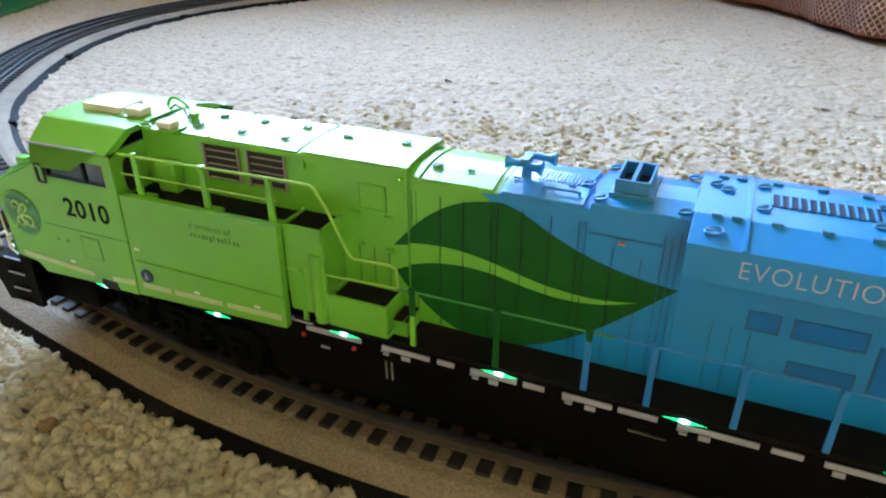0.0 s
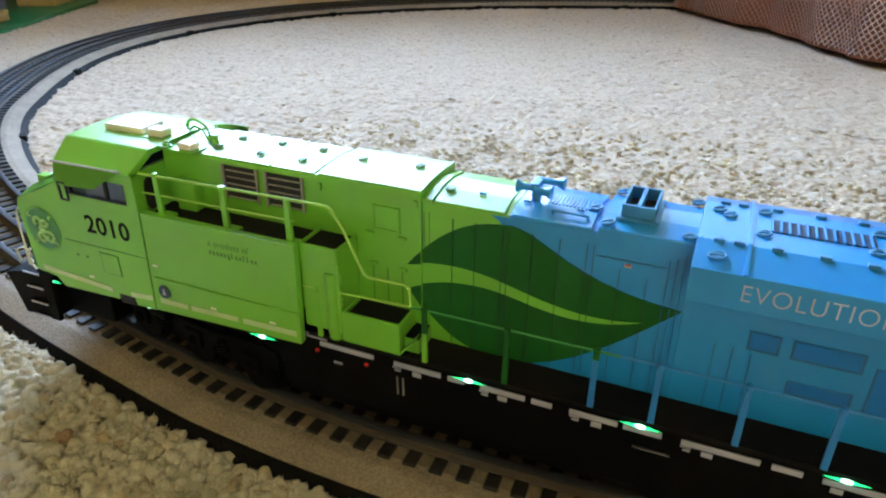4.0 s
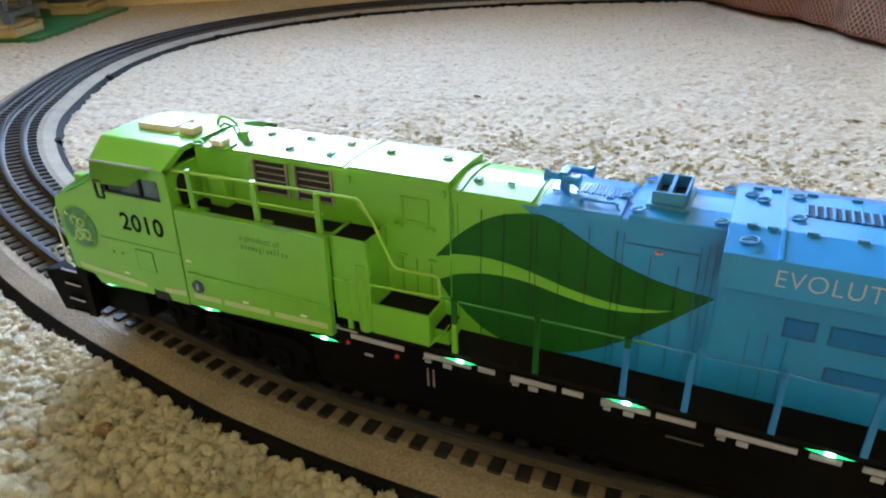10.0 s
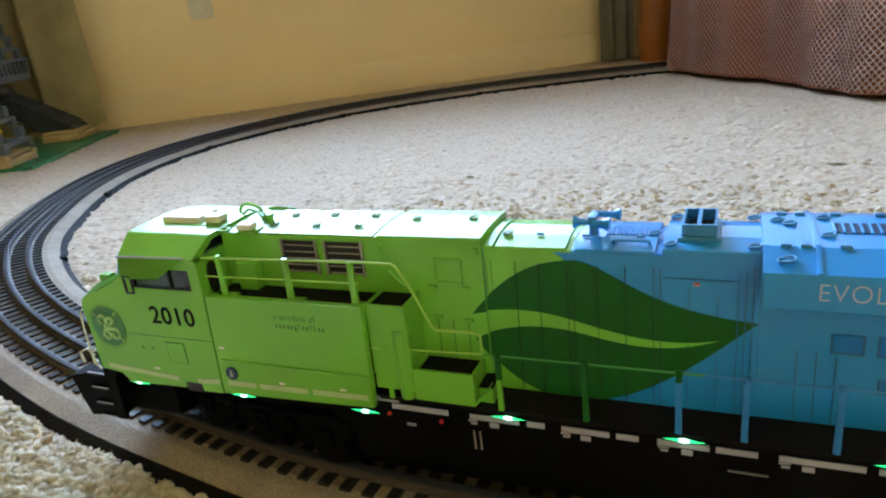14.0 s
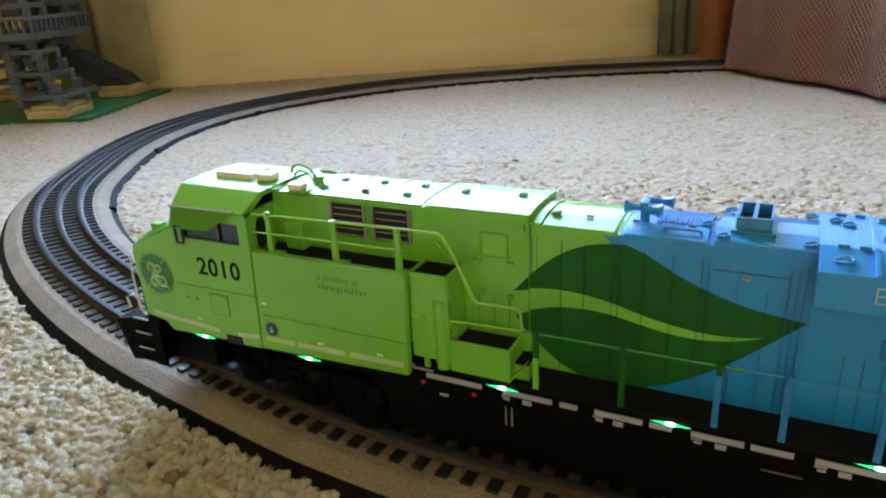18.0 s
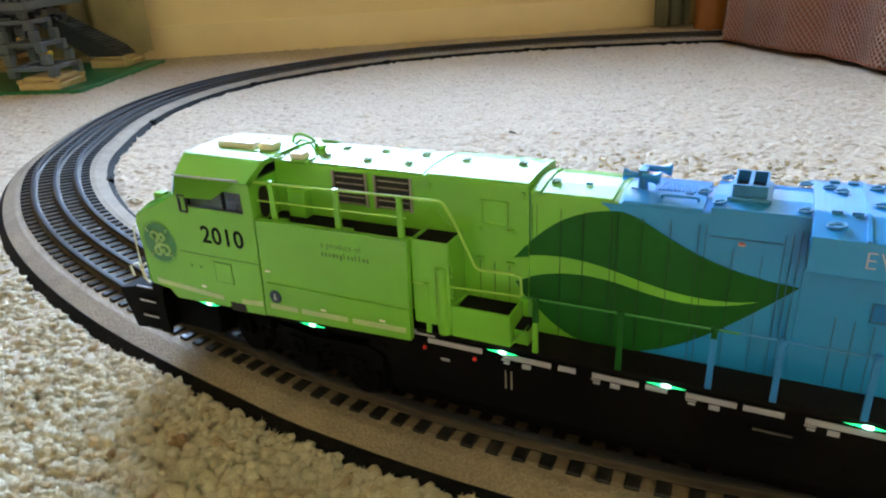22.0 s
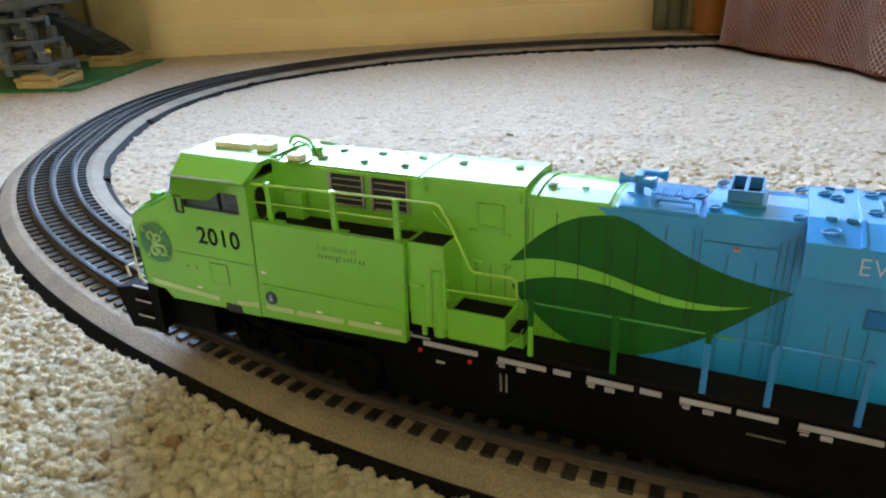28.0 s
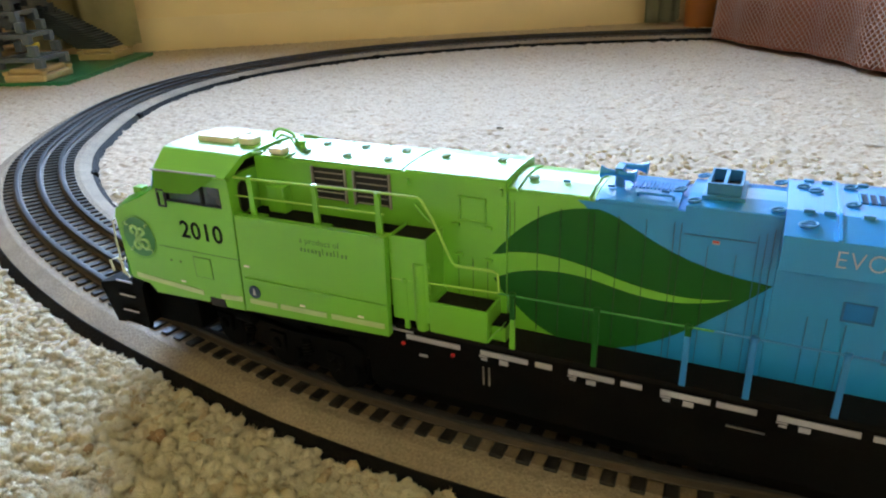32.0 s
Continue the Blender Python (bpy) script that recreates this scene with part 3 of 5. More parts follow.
part("windscreen", bm, SKY_PANE, loco, "windscreen with the sky's reflection in its colour")
lamp = lathe([(0.0, -0.012), (0.026, -0.012), (0.03, 0.0), (0.03, 0.018), (0.024, 0.022), (0.0, 0.014)], (-1.715, 0.20, 0.165), "x", 16)
part("headlight", lamp, GREEN, loco, "lime green headlight housing on the nose")

# side window: dark frame, panes and mirror
win = part("side_window", box(WIN[0], WIN[1], SIDE_Y + 0.010, SIDE_Y + 0.014, WIN[2], WIN[3]), GLASS, loco)
bm = box(WIN[0], WIN[0] + 0.012, SIDE_Y + 0.002, SIDE_Y + 0.02, WIN[2], WIN[3])
box(WIN[1] - 0.008, WIN[1], SIDE_Y + 0.002, SIDE_Y + 0.02, WIN[2], WIN[3], bm=bm)
box(WIN[0], WIN[1], SIDE_Y + 0.002, SIDE_Y + 0.02, WIN[2], WIN[2] + 0.006, bm=bm)
box(-1.255, -1.248, SIDE_Y + 0.002, SIDE_Y + 0.02, WIN[2], WIN[3], bm=bm)
part("window_frame", bm, BLACK, win)
bm = box(-1.452, -1.442, SIDE_Y - 0.03, SIDE_Y - 0.022, 0.155, 0.225, 0.003)
box(-1.415, -1.408, SIDE_Y - 0.03, SIDE_Y - 0.022, 0.155, 0.225, 0.003, bm=bm)
box(-1.45, -1.41, SIDE_Y - 0.03, SIDE_Y - 0.022, 0.150, 0.158, 0.003, bm=bm)
box(-1.45, -1.41, SIDE_Y - 0.03, SIDE_Y - 0.022, 0.218, 0.226, 0.003, bm=bm)
part("mirror", bm, BLACK, loco, "black wing mirror frame")
bm = bmesh.new()
vs = [bm.verts.new(p) for p in ((-1.458, SIDE_Y - 0.014, 0.296), (-1.140, SIDE_Y - 0.014, 0.303), (-1.268, SIDE_Y - 0.03, 0.222), (-1.464, SIDE_Y - 0.03, 0.211))]
bm.faces.new(vs)
bmesh.ops.solidify(bm, geom=bm.faces[:], thickness=0.006)
part("sun_visor", bm, GREEN, loco, "lime green awning over the cab window")
part("drip_rail", tube([(-1.464, SIDE_Y - 0.016, 0.298), (-1.14, SIDE_Y - 0.016, 0.3035)], 0.0045), WHITE, loco, "pale edge above the awning")

# roof fittings of the cab
part("antenna_box", box(-1.43, -1.245, 0.175, 0.29, 0.352, 0.378, 0.006), CREAM, loco, "flat cream box on the cab roof")
base = part("antenna_plate", box(-1.245, -1.10, 0.150, 0.275, 0.350, 0.357, 0.003), GREEN, loco)
part("antenna_block", box(-1.212, -1.138, 0.165, 0.225, 0.357, 0.386, 0.010, 3), CREAM, base, "small cream block")
base = part("antenna_plate", box(-1.035, -0.94, 0.098, 0.175, 0.3445, 0.351, 0.003), GREEN, loco)
part("antenna_block", box(-1.020, -0.955, 0.110, 0.160, 0.351, 0.376, 0.010, 3), CREAM, base, "small cream block")
bm = tube(bezier([(-1.17, 0.335, 0.352), (-1.16, 0.335, 0.395), (-1.10, 0.32, 0.395), (-1.03, 0.28, 0.388), (-1.0, 0.265, 0.385), (-0.98, 0.25, 0.375), (-0.97, 0.245, 0.350)], 6), 0.006)
tube([(-1.13, 0.30, 0.352), (-1.09, 0.29, 0.376), (-1.02, 0.255, 0.378), (-0.985, 0.235, 0.352)], 0.0045, bm=bm)
part("air_pipe", bm, GREEN, loco, "thin bent green pipe on the roof")
for k in range(3):
    part("valve", lathe([(0.0, 0.0), (0.018, 0.0), (0.012, 0.01), (0.012, 0.024), (0.019, 0.032), (0.016, 0.038), (0, 0.038)], (-1.01 + 0.032 * k, 0.285 - 0.028 * k, 0.344), n=12), GREEN, loco)
part("lift_ring", tube([(-1.085 + 0.022 * math.cos(a), 0.125 + 0.018 * math.sin(a), 0.350) for a in np.linspace(0, 2 * math.pi, 15)], 0.004, 6), GREEN, loco)

# side skirt behind the cab and the tank behind it
part("skirt_panel", prism([(-1.117, -0.263), (-0.457, -0.238), (-0.447, 0.152), (-1.098, 0.150)], "y", SIDE_Y, SIDE_Y + 0.03, 0.003), GREEN, loco, "flat lime green side panel")
part("skirt_panel", prism([(-1.117, -0.263), (-0.457, -0.238), (-0.447, 0.152), (-1.098, 0.150)], "y", far(SIDE_Y) - 0.03, far(SIDE_Y), 0.003), GREEN, loco)
part("skirt_bead", box(-1.09, -0.455, SIDE_Y - 0.008, SIDE_Y + 0.002, -0.121, -0.108, 0.003), GREEN, loco)
part("upper_walkway", box(-1.10, -0.305, SIDE_Y + 0.03, far(SIDE_Y + 0.03), 0.118, 0.130), DECK, loco, "black tread on top of the side panel")
bm = box(-0.450, -0.303, -0.012, 0.119, -0.17, 0.134, 0.006)
box(-0.450, -0.303, -0.0125, -0.005, 0.10, 0.153, 0.002, bm=bm)
box(-0.311, -0.3025, -0.0125, 0.119, 0.10, 0.153, 0.002, bm=bm)
box(-0.450, -0.444, -0.0125, 0.119, 0.10, 0.152, 0.002, bm=bm)
tank = part("air_tank", bm, GREEN, loco, "lime green tank casing with open top")
part("tread", box(-0.444, -0.311, -0.005, 0.119, 0.134, 0.140), DECK, tank, "black tread")
part("tank_foot", lathe([(0, -0.202), (0.026, -0.202), (0.030, -0.165), (0.030, 0.06), (0, 0.06)], (-0.337, 0.008, 0.0), n=18), GREEN, loco)
bm = box(-0.306, -0.088, -0.008, 0.004, -0.202, -0.083, 0.003)
box(-0.306, -0.296, 0.004, 0.125, -0.202, -0.086, 0.002, bm=bm)
box(-0.098, -0.088, 0.004, 0.125, -0.202, -0.086, 0.002, bm=bm)
stepbox = part("step_box", bm, GREEN, loco, "lime green box on the walkway")
part("tread", box(-0.297, -0.097, 0.004, 0.125, -0.11, -0.10), DECK, stepbox, "black tread")
bm = prism([(-0.088, -0.202), (-0.045, -0.15), (-0.045, -0.14), (-0.088, -0.19)], "y", 0.0, 0.06)
box(-0.088, -0.035, 0.03, 0.125, -0.205, -0.150, 0.002, bm=bm)
step = part("step", bm, GREEN, loco)
part("tread", box(-0.086, -0.037, 0.033, 0.124, -0.150, -0.146), DECK, step, "black tread")

# hood sections
def hood_profile(y, side_top, top):
    """Upright sides, a small rounded shoulder and a slightly crowned roof."""
    mid = 0.264
    half = [(y, -0.206), (y, side_top), (y + 0.002, side_top + 0.004), (y + 0.007, side_top + 0.007), (y + 0.08, top - 0.001), (mid, top)]
    return half + [(2 * mid - a, z) for a, z in half[-2::-1]]


part("front_hood", prism(hood_profile(0.125, 0.330, 0.345), "x", -1.105, -0.44), GREEN, loco, "lime green hood behind the cab", True)
part("middle_hood", prism(hood_profile(0.120, 0.340, 0.355), "x", -0.44, -0.066), GREEN, loco, "raised lime green hood section", True)
part("engine_hood", prism(hood_profile(HOOD_Y, 0.304, 0.326), "x", -0.066, 0.757), BLUE, loco, "blue engine hood with a dark green leaf", True)
rad = [(HOOD_Y - 0.01, 0.205), (0.03, 0.208), (0.03, 0.312), (0.15, 0.344), (far(0.15), 0.344), (far(0.03), 0.312), (far(0.03), 0.208), (far(HOOD_Y - 0.01), 0.205)]
part("radiator_cab", prism(rad, "x", 0.757, 1.86, 0.004), BLUE, loco, "wide blue radiator housing with sloping sides")
part("rear_hood", prism([(HOOD_Y, -0.206), (HOOD_Y, 0.21), (far(HOOD_Y), 0.21), (far(HOOD_Y), -0.206)], "x", 0.757, 2.35, 0.003), BLUE, loco)
part("rear_cap", prism([(HOOD_Y, 0.21), (HOOD_Y, 0.30), (YC, 0.33), (far(HOOD_Y), 0.30), (far(HOOD_Y), 0.21)], "x", 1.86, 2.35, 0.004), BLUE, loco)

# green paint of the engine hood and the leaf on it
def patch(points, y, thick=0.002):
    return prism(points, "y", y - thick, y)


up = bezier([(-0.118, 0.078), (0.00, 0.225), (0.10, 0.280), (0.235, 0.282), (0.35, 0.262), (0.43, 0.130), (0.755, 0.108)])
low = bezier([(0.755, 0.108), (0.60, -0.035), (0.42, -0.222), (0.20, -0.220), (0.06, -0.215), (-0.04, -0.125), (-0.112, -0.012)])
vein_top = bezier([(-0.118, 0.078), (0.02, 0.112), (0.12, 0.104), (0.24, 0.072), (0.36, 0.038), (0.50, 0.005), (0.652, 0.044)])
vein_low = bezier([(0.652, 0.044), (0.50, -0.018), (0.38, 0.002), (0.26, 0.030), (0.14, 0.058), (0.00, 0.050), (-0.112, -0.012)])
part("green_panel", patch([(-0.064, -0.204), (-0.064, 0.3085), (0.16, 0.3085), (0.19, 0.290), (0.30, 0.16), (0.31, -0.10), (0.24, -0.204)], HOOD_Y), GREEN, loco, "lime green paint ahead of the leaf")
leaf = part("leaf", patch([tuple(p) for p in up] + [tuple(p) for p in low[1:]], HOOD_Y - 0.002), LEAF, loco, "dark green leaf painted on the hood side")
part("leaf_vein", patch([tuple(p) for p in vein_top] + [tuple(p) for p in vein_low[1:]], HOOD_Y - 0.004), GREEN, leaf, "lime green vein")



def clipped(points, x1):
    """The part of an outline ahead of x1."""
    out = []
    for (ax, az), (bx, bz) in zip(points, points[1:] + points[:1]):
        if ax <= x1:
            out.append((ax, az))
        if (ax - x1) * (bx - x1) < 0:
            out.append((x1, az + (bz - az) * (x1 - ax) / (bx - ax)))
    return out


part("leaf_tip", patch(clipped([tuple(p) for p in up] + [tuple(p) for p in vein_top[::-1]][1:-1], -0.0665)[:40], 0.120), LEAF, leaf)
part("leaf_tip", patch(clipped([tuple(p) for p in low] + [tuple(p) for p in vein_low[::-1]][1:-1], -0.0665)[:40], 0.120), LEAF, leaf)

SEAM_B = material("blue_seam", (0.025, 0.15, 0.38), 0.6, vary=0.2, scale=200)
# Dark blue that stands in for the shaded depth between the grille bars.
GRILLE = material("grille_slot_shade", (0.010, 0.045, 0.10), 0.6, vary=0.3, scale=200)
# Darkened copy of the blue paint, for the shade in the side panels.
PANEL_B = material("shaded_blue_paint", (0.015, 0.185, 0.56), 0.4, vary=0.1, scale=120, spec=0.3)
SEAM_G = material("green_seam", (0.10, 0.23, 0.02), 0.6, vary=0.2, scale=200)
SEAM_D = material("leaf_seam", (0.008, 0.05, 0.008), 0.6, vary=0.2, scale=200)

# louvres on the front hood
for a, b in ((-0.832, -0.690), (-0.652, -0.505)):
    y = 0.125
    lv = part("louvre", box(a, b, y - 0.004, y + 0.001, 0.196, 0.318), DARK, loco, "dark louvred opening with grey slats")
    bm = box(a - 0.004, a + 0.003, y - 0.014, y - 0.002, 0.192, 0.322, 0.002)
    box(b - 0.003, b + 0.004, y - 0.014, y - 0.002, 0.192, 0.322, 0.002, bm=bm)
    part("louvre_frame", bm, LOUVRE, lv)
    for k in range(5):
        z = 0.200 + 0.025 * k
        part("slat", prism([(y - 0.009, z), (y - 0.004, z + 0.002), (y - 0.004, z + 0.0035), (y - 0.009, z + 0.0015)], "x", a + 0.01, b - 0.01), LOUVRE, lv)
# small cabinet beside the hood and rear cab window
part("cabinet", box(-1.03, -0.945, 0.075, 0.126, 0.128, 0.240, 0.012, 3), GREEN, loco)
bm = prism([(0.03 + 0.026 * math.cos(t * math.pi / 8) , 0.20 + 0.062 * math.copysign(abs(math.sin(t * math.pi / 8)) ** 0.6, math.sin(t * math.pi / 8))) for t in range(16)], "x", -1.104, -1.098)
part("rear_cab_window", bm, DARK, loco, "dark oval window in the cab's rear wall")
# access door on the raised section, handle and latches
bm = box(-0.238, -0.230, 0.112, 0.121, 0.188, 0.275, 0.002)
box(-0.146, -0.138, 0.112, 0.121, 0.188, 0.275, 0.002, bm=bm)
box(-0.238, -0.138, 0.112, 0.121, 0.268, 0.276, 0.002, bm=bm)
box(-0.238, -0.138, 0.112, 0.121, 0.186, 0.194, 0.002, bm=bm)
door = part("access_door", bm, GREEN, loco, "framed lime green hatch")
part("hatch_panel", box(-0.230, -0.146, 0.117, 0.1212, 0.194, 0.268), GREEN, door)
for x, z in ((-0.25, 0.172), (-0.13, 0.172), (-0.24, 0.06), (-0.13, 0.055)):
    part("latch", box(x - 0.014, x + 0.014, 0.108, 0.121, z - 0.005, z + 0.005, 0.002), GREEN, loco)
for x, z in ((-0.43, 0.305), (-0.082, 0.305)):
    part("latch", box(x - 0.006, x + 0.006, 0.106, 0.121, z - 0.012, z + 0.012, 0.003), GREEN, loco)
part("grab_bar", tube([(-0.405, 0.110, 0.225), (-0.37, 0.106, 0.19), (-0.345, 0.110, 0.165)], 0.004, 6), GREEN, loco)
bm = tube([(-0.298, -0.010, 0.07), (-0.286, -0.03, 0.065), (-0.286, -0.03, 0.04), (-0.298, -0.010, 0.035)], 0.004, 6)
tube([(-0.298, -0.010, -0.01), (-0.286, -0.03, -0.015), (-0.286, -0.03, -0.04), (-0.298, -0.010, -0.045)], 0.004, 6, bm=bm)
part("grab_bar", bm, GREEN, loco)
# doors and joints of the green hood
for x, z0, z1 in ((-0.245, -0.2, 0.05), (-0.19, -0.2, 0.05), (-0.135, -0.2, 0.05)):
    part("door_joint", box(x - 0.0015, x + 0.0015, 0.1175, 0.121, z0, z1), SEAM_G, loco)
for x in (-0.058, -0.042):
    part("door_joint", box(x - 0.0015, x + 0.0015, HOOD_Y - 0.003, HOOD_Y, -0.2, 0.275), SEAM_G, loco)


def leaf_side(x, z):
    """Whether a place on the hood side lies on the dark leaf."""
    tops = [p.y for p in up if abs(p.x - x) < 0.03]
    lows = [p.y for p in low if abs(p.x - x) < 0.03]
    return bool(tops) and bool(lows) and min(lows) < z < max(tops)


def hood_joint(x, z0, z1, w=0.0011):
    """A vertical joint on the engine hood; the paint in it follows the colours beside it."""
    cuts, n = [], 24
    for k in range(n):
        z = z0 + (z1 - z0) * (k + 0.5) / n
        m = SEAM_D if leaf_side(x, z) else (SEAM_G if x < 0.15 or (x < 0.27 and z < -0.1) else SEAM_B)
        if cuts and cuts[-1][2] is m:
            cuts[-1][1] = z0 + (z1 - z0) * (k + 1) / n
        else:
            cuts.append([z0 + (z1 - z0) * k / n, z0 + (z1 - z0) * (k + 1) / n, m])
    for a, b, m in cuts:
        part("door_joint", box(x - w, x + w, HOOD_Y - 0.0075, HOOD_Y - 0.001, a, b), m, loco)


for x, z0, z1 in ((0.040, -0.2, 0.268), (0.116, -0.2, 0.268), (0.206, -0.2, 0.268), (0.224, -0.2, 0.268), (0.300, -0.2, 0.268), (0.384, -0.2, 0.268), (0.466, -0.2, 0.27), (0.486, -0.2, 0.27),
                  (0.566, -0.2, 0.205), (0.646, -0.2, 0.19), (0.700, -0.2, 0.262), (0.720, -0.2, 0.27), (0.740, -0.2, 0.285)):
    hood_joint(x, z0, z1)
for a, b in ((0.495, 0.695),):
    part("door_joint", box(a, b, HOOD_Y - 0.003, HOOD_Y, 0.236, 0.239), SEAM_B, loco)
for x, z0, z1 in ((0.86, -0.2, 0.03), (0.91, -0.2, 0.03), (0.96, -0.2, 0.02)):
    part("door_joint", box(x - 0.0015, x + 0.0015, HOOD_Y - 0.003, HOOD_Y, z0, z1), SEAM_B, loco)
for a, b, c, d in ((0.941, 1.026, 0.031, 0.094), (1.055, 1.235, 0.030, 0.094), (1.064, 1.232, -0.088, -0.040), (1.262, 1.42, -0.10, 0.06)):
    pnl = part("side_panel", box(a, b, HOOD_Y - 0.002, HOOD_Y + 0.001, c, d), SEAM_B, loco, "framed blue panel, darkened in its colour for shade")
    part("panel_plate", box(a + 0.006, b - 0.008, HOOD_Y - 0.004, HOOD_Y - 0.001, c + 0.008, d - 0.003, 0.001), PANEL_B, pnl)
dec = part("decal", box(0.577, 0.597, HOOD_Y - 0.003, HOOD_Y, 0.216, 0.228), WHITE, loco, "small white and red label")
part("decal_stripe", box(0.579, 0.595, HOOD_Y - 0.004, HOOD_Y - 0.003, 0.222, 0.227), RED, dec)

# roof: plates, seams and lifting eyes
def roof_plate(y, side_top, top, x0, x1, mat, label=""):
    half = [(y - 0.005, side_top), (y - 0.005, side_top + 0.008), (y - 0.001, side_top + 0.011), (y + 0.08, top - 0.001), (0.264, top)]
    part("roof_plate", prism(half + [(0.528 - a, z) for a, z in half[-2::-1]], "x", x0, x1), mat, loco, label, True)


def roof_hatch(x0, x1):
    """A thin lift-off panel on the roof of the front hood."""
    half = [(0.128, 0.3352), (0.128, 0.3400), (0.131, 0.3418), (0.205, 0.3478), (0.264, 0.3484)]
    line = half + [(0.528 - a, z) for a, z in half[-2::-1]]
    part("roof_hatch", prism(line, "x", x0, x1), GREEN, loco, "pale glossy lift-off roof panel", True)


for a, b in ((-0.985, -0.817), (-0.811, -0.640), (-0.634, -0.462)):
    roof_hatch(a, b)
roof_plate(HOOD_Y + 0.0056, 0.300, 0.329, -0.066, 0.222, GREEN)
roof_plate(HOOD_Y, 0.311, 0.338, -0.066, -0.030, GREEN, "curved lime green trim across the roof")
roof_plate(HOOD_Y, 0.309, 0.334, -0.022, 0.205, GREEN)
roof_plate(HOOD_Y, 0.309, 0.334, 0.235, 0.470, BLUE)
roof_plate(HOOD_Y, 0.318, 0.343, 0.492, 0.757, BLUE)
part("roof_step", box(0.492, 0.757, HOOD_Y - 0.004, 0.528 - HOOD_Y, 0.296, 0.318), BLUE, loco)


def lifting_eye(x, y, z, mat, r=0.015):
    """An open ring lying on a small plate."""
    b = lathe([(0, 0), (r * 0.55, 0), (r * 0.55, 0.003), (0, 0.003)], (x, y, z), n=12)
    tube([(x + r * math.cos(a), y + r * math.sin(a), z + 0.005 + 0.003 * math.cos(a)) for a in np.linspace(0, 2 * math.pi, 17)], 0.0036, 6, bm=b)
    tube([(x - r, y, z + 0.004), (x, y, z + 0.009), (x + r, y, z + 0.006)], 0.003, 6, bm=b)
    part("lifting_eye", b, mat, loco)


EYE_G = material("grey_green_eye", (0.26, 0.40, 0.22), 0.35, 0.2, vary=0.2, scale=300)
EYE_B = material("dark_blue_eye", (0.05, 0.25, 0.47), 0.35, 0.2, vary=0.2, scale=300)
for x, y in ((-0.905, 0.20), (-0.885, 0.31), (-0.725, 0.20), (-0.715, 0.32), (-0.553, 0.205), (-0.54, 0.32)):
    lifting_eye(x, y, 0.348, EYE_G)
for x, y in ((-0.355, 0.28), (-0.146, 0.295)):
    lifting_eye(x, y, 0.3555, EYE_G)
lifting_eye(0.0, 0.21, 0.334, EYE_G)
for x, y, z in ((0.460, 0.245, 0.334), (0.512, 0.158, 0.334), (0.512, 0.40, 0.334), (0.738, 0.158, 0.334), (0.738, 0.405, 0.334), (0.80, 0.36, 0.344), (0.832, 0.33, 0.344), (0.925, 0.235, 0.344), (0.925, 0.39, 0.344), (1.20, 0.235, 0.344), (1.22, 0.36, 0.344)):
    lifting_eye(x, y, z, EYE_B, 0.017)
lifting_eye(0.815, 0.085, 0.326, EYE_B, 0.022)
for x in (0.10, 0.245, 0.41):
    part("roof_clip", box(x, x + 0.022, 0.205, 0.21, 0.334, 0.341), EYE_B, loco)
for k in range(14):
    x = 0.315 + 0.0115 * k
    part("roof_rib", box(x, x + 0.005, 0.225, 0.30, 0.334, 0.3385), BLUE, loco)
part("grab_bar", tube([(0.345, 0.175, 0.325), (0.345, 0.172, 0.336), (0.35, 0.172, 0.338), (0.445, 0.172, 0.338), (0.45, 0.172, 0.336), (0.45, 0.175, 0.325)], 0.0045, 6), BLUE, loco)
# horn
bm = lathe([(0, 0), (0.016, 0), (0.014, 0.045), (0.017, 0.05), (0, 0.05)], (0.275, 0.235, 0.330), n=12)
box(0.262, 0.288, 0.205, 0.275, 0.378, 0.398, 0.004, bm=bm)
horn = part("horn", bm, EYE_B, loco, "blue roof horn with several trumpets")
for (dx, y, z, l) in ((1, 0.205, 0.380, 0.055), (1, 0.262, 0.390, 0.080), (-1, 0.22, 0.378, 0.058), (1, 0.235, 0.362, 0.045)):
    prof = [(0, 0), (0.010, 0), (0.010, dx * l * 0.45), (0.011, dx * l * 0.7), (0.021, dx * l), (0.016, dx * l), (0, dx * l * 0.85)]
    part("trumpet", lathe(prof, (0.275, y, z), "x", 14), BLUE, horn)
# exhaust stack with two openings
bm = bmesh.new()
xs_, ys_ = (0.540, 0.546, 0.581, 0.592, 0.629, 0.635), (0.195, 0.203, 0.342, 0.35)
for i in range(5):
    for j in range(3):
        if (i, j) not in ((1, 1), (3, 1)):
            bm.faces.new([bm.verts.new((x, y, 0.384)) for x, y in ((xs_[i], ys_[j]), (xs_[i + 1], ys_[j]), (xs_[i + 1], ys_[j + 1]), (xs_[i], ys_[j + 1]))])
bmesh.ops.remove_doubles(bm, verts=bm.verts[:], dist=1e-5)
bmesh.ops.solidify(bm, geom=bm.faces[:], thickness=0.040)
ex = part("exhaust_box", bm, EYE_B, loco, "blue open-topped exhaust box")
part("exhaust_base", box(0.528, 0.648, 0.182, 0.362, 0.336, 0.348, 0.003), EYE_B, ex)
part("exhaust_well", box(0.551, 0.624, 0.207, 0.338, 0.348, 0.350), DARK, ex)

# radiator housing: ribs, bead, grille, clips, lettering
for k in range(7):
    x = 0.768 + 0.017 * k
    part("roof_rib", box(x, x + 0.003, 0.155, far(0.155), 0.343, 0.3452), BLUE, loco)
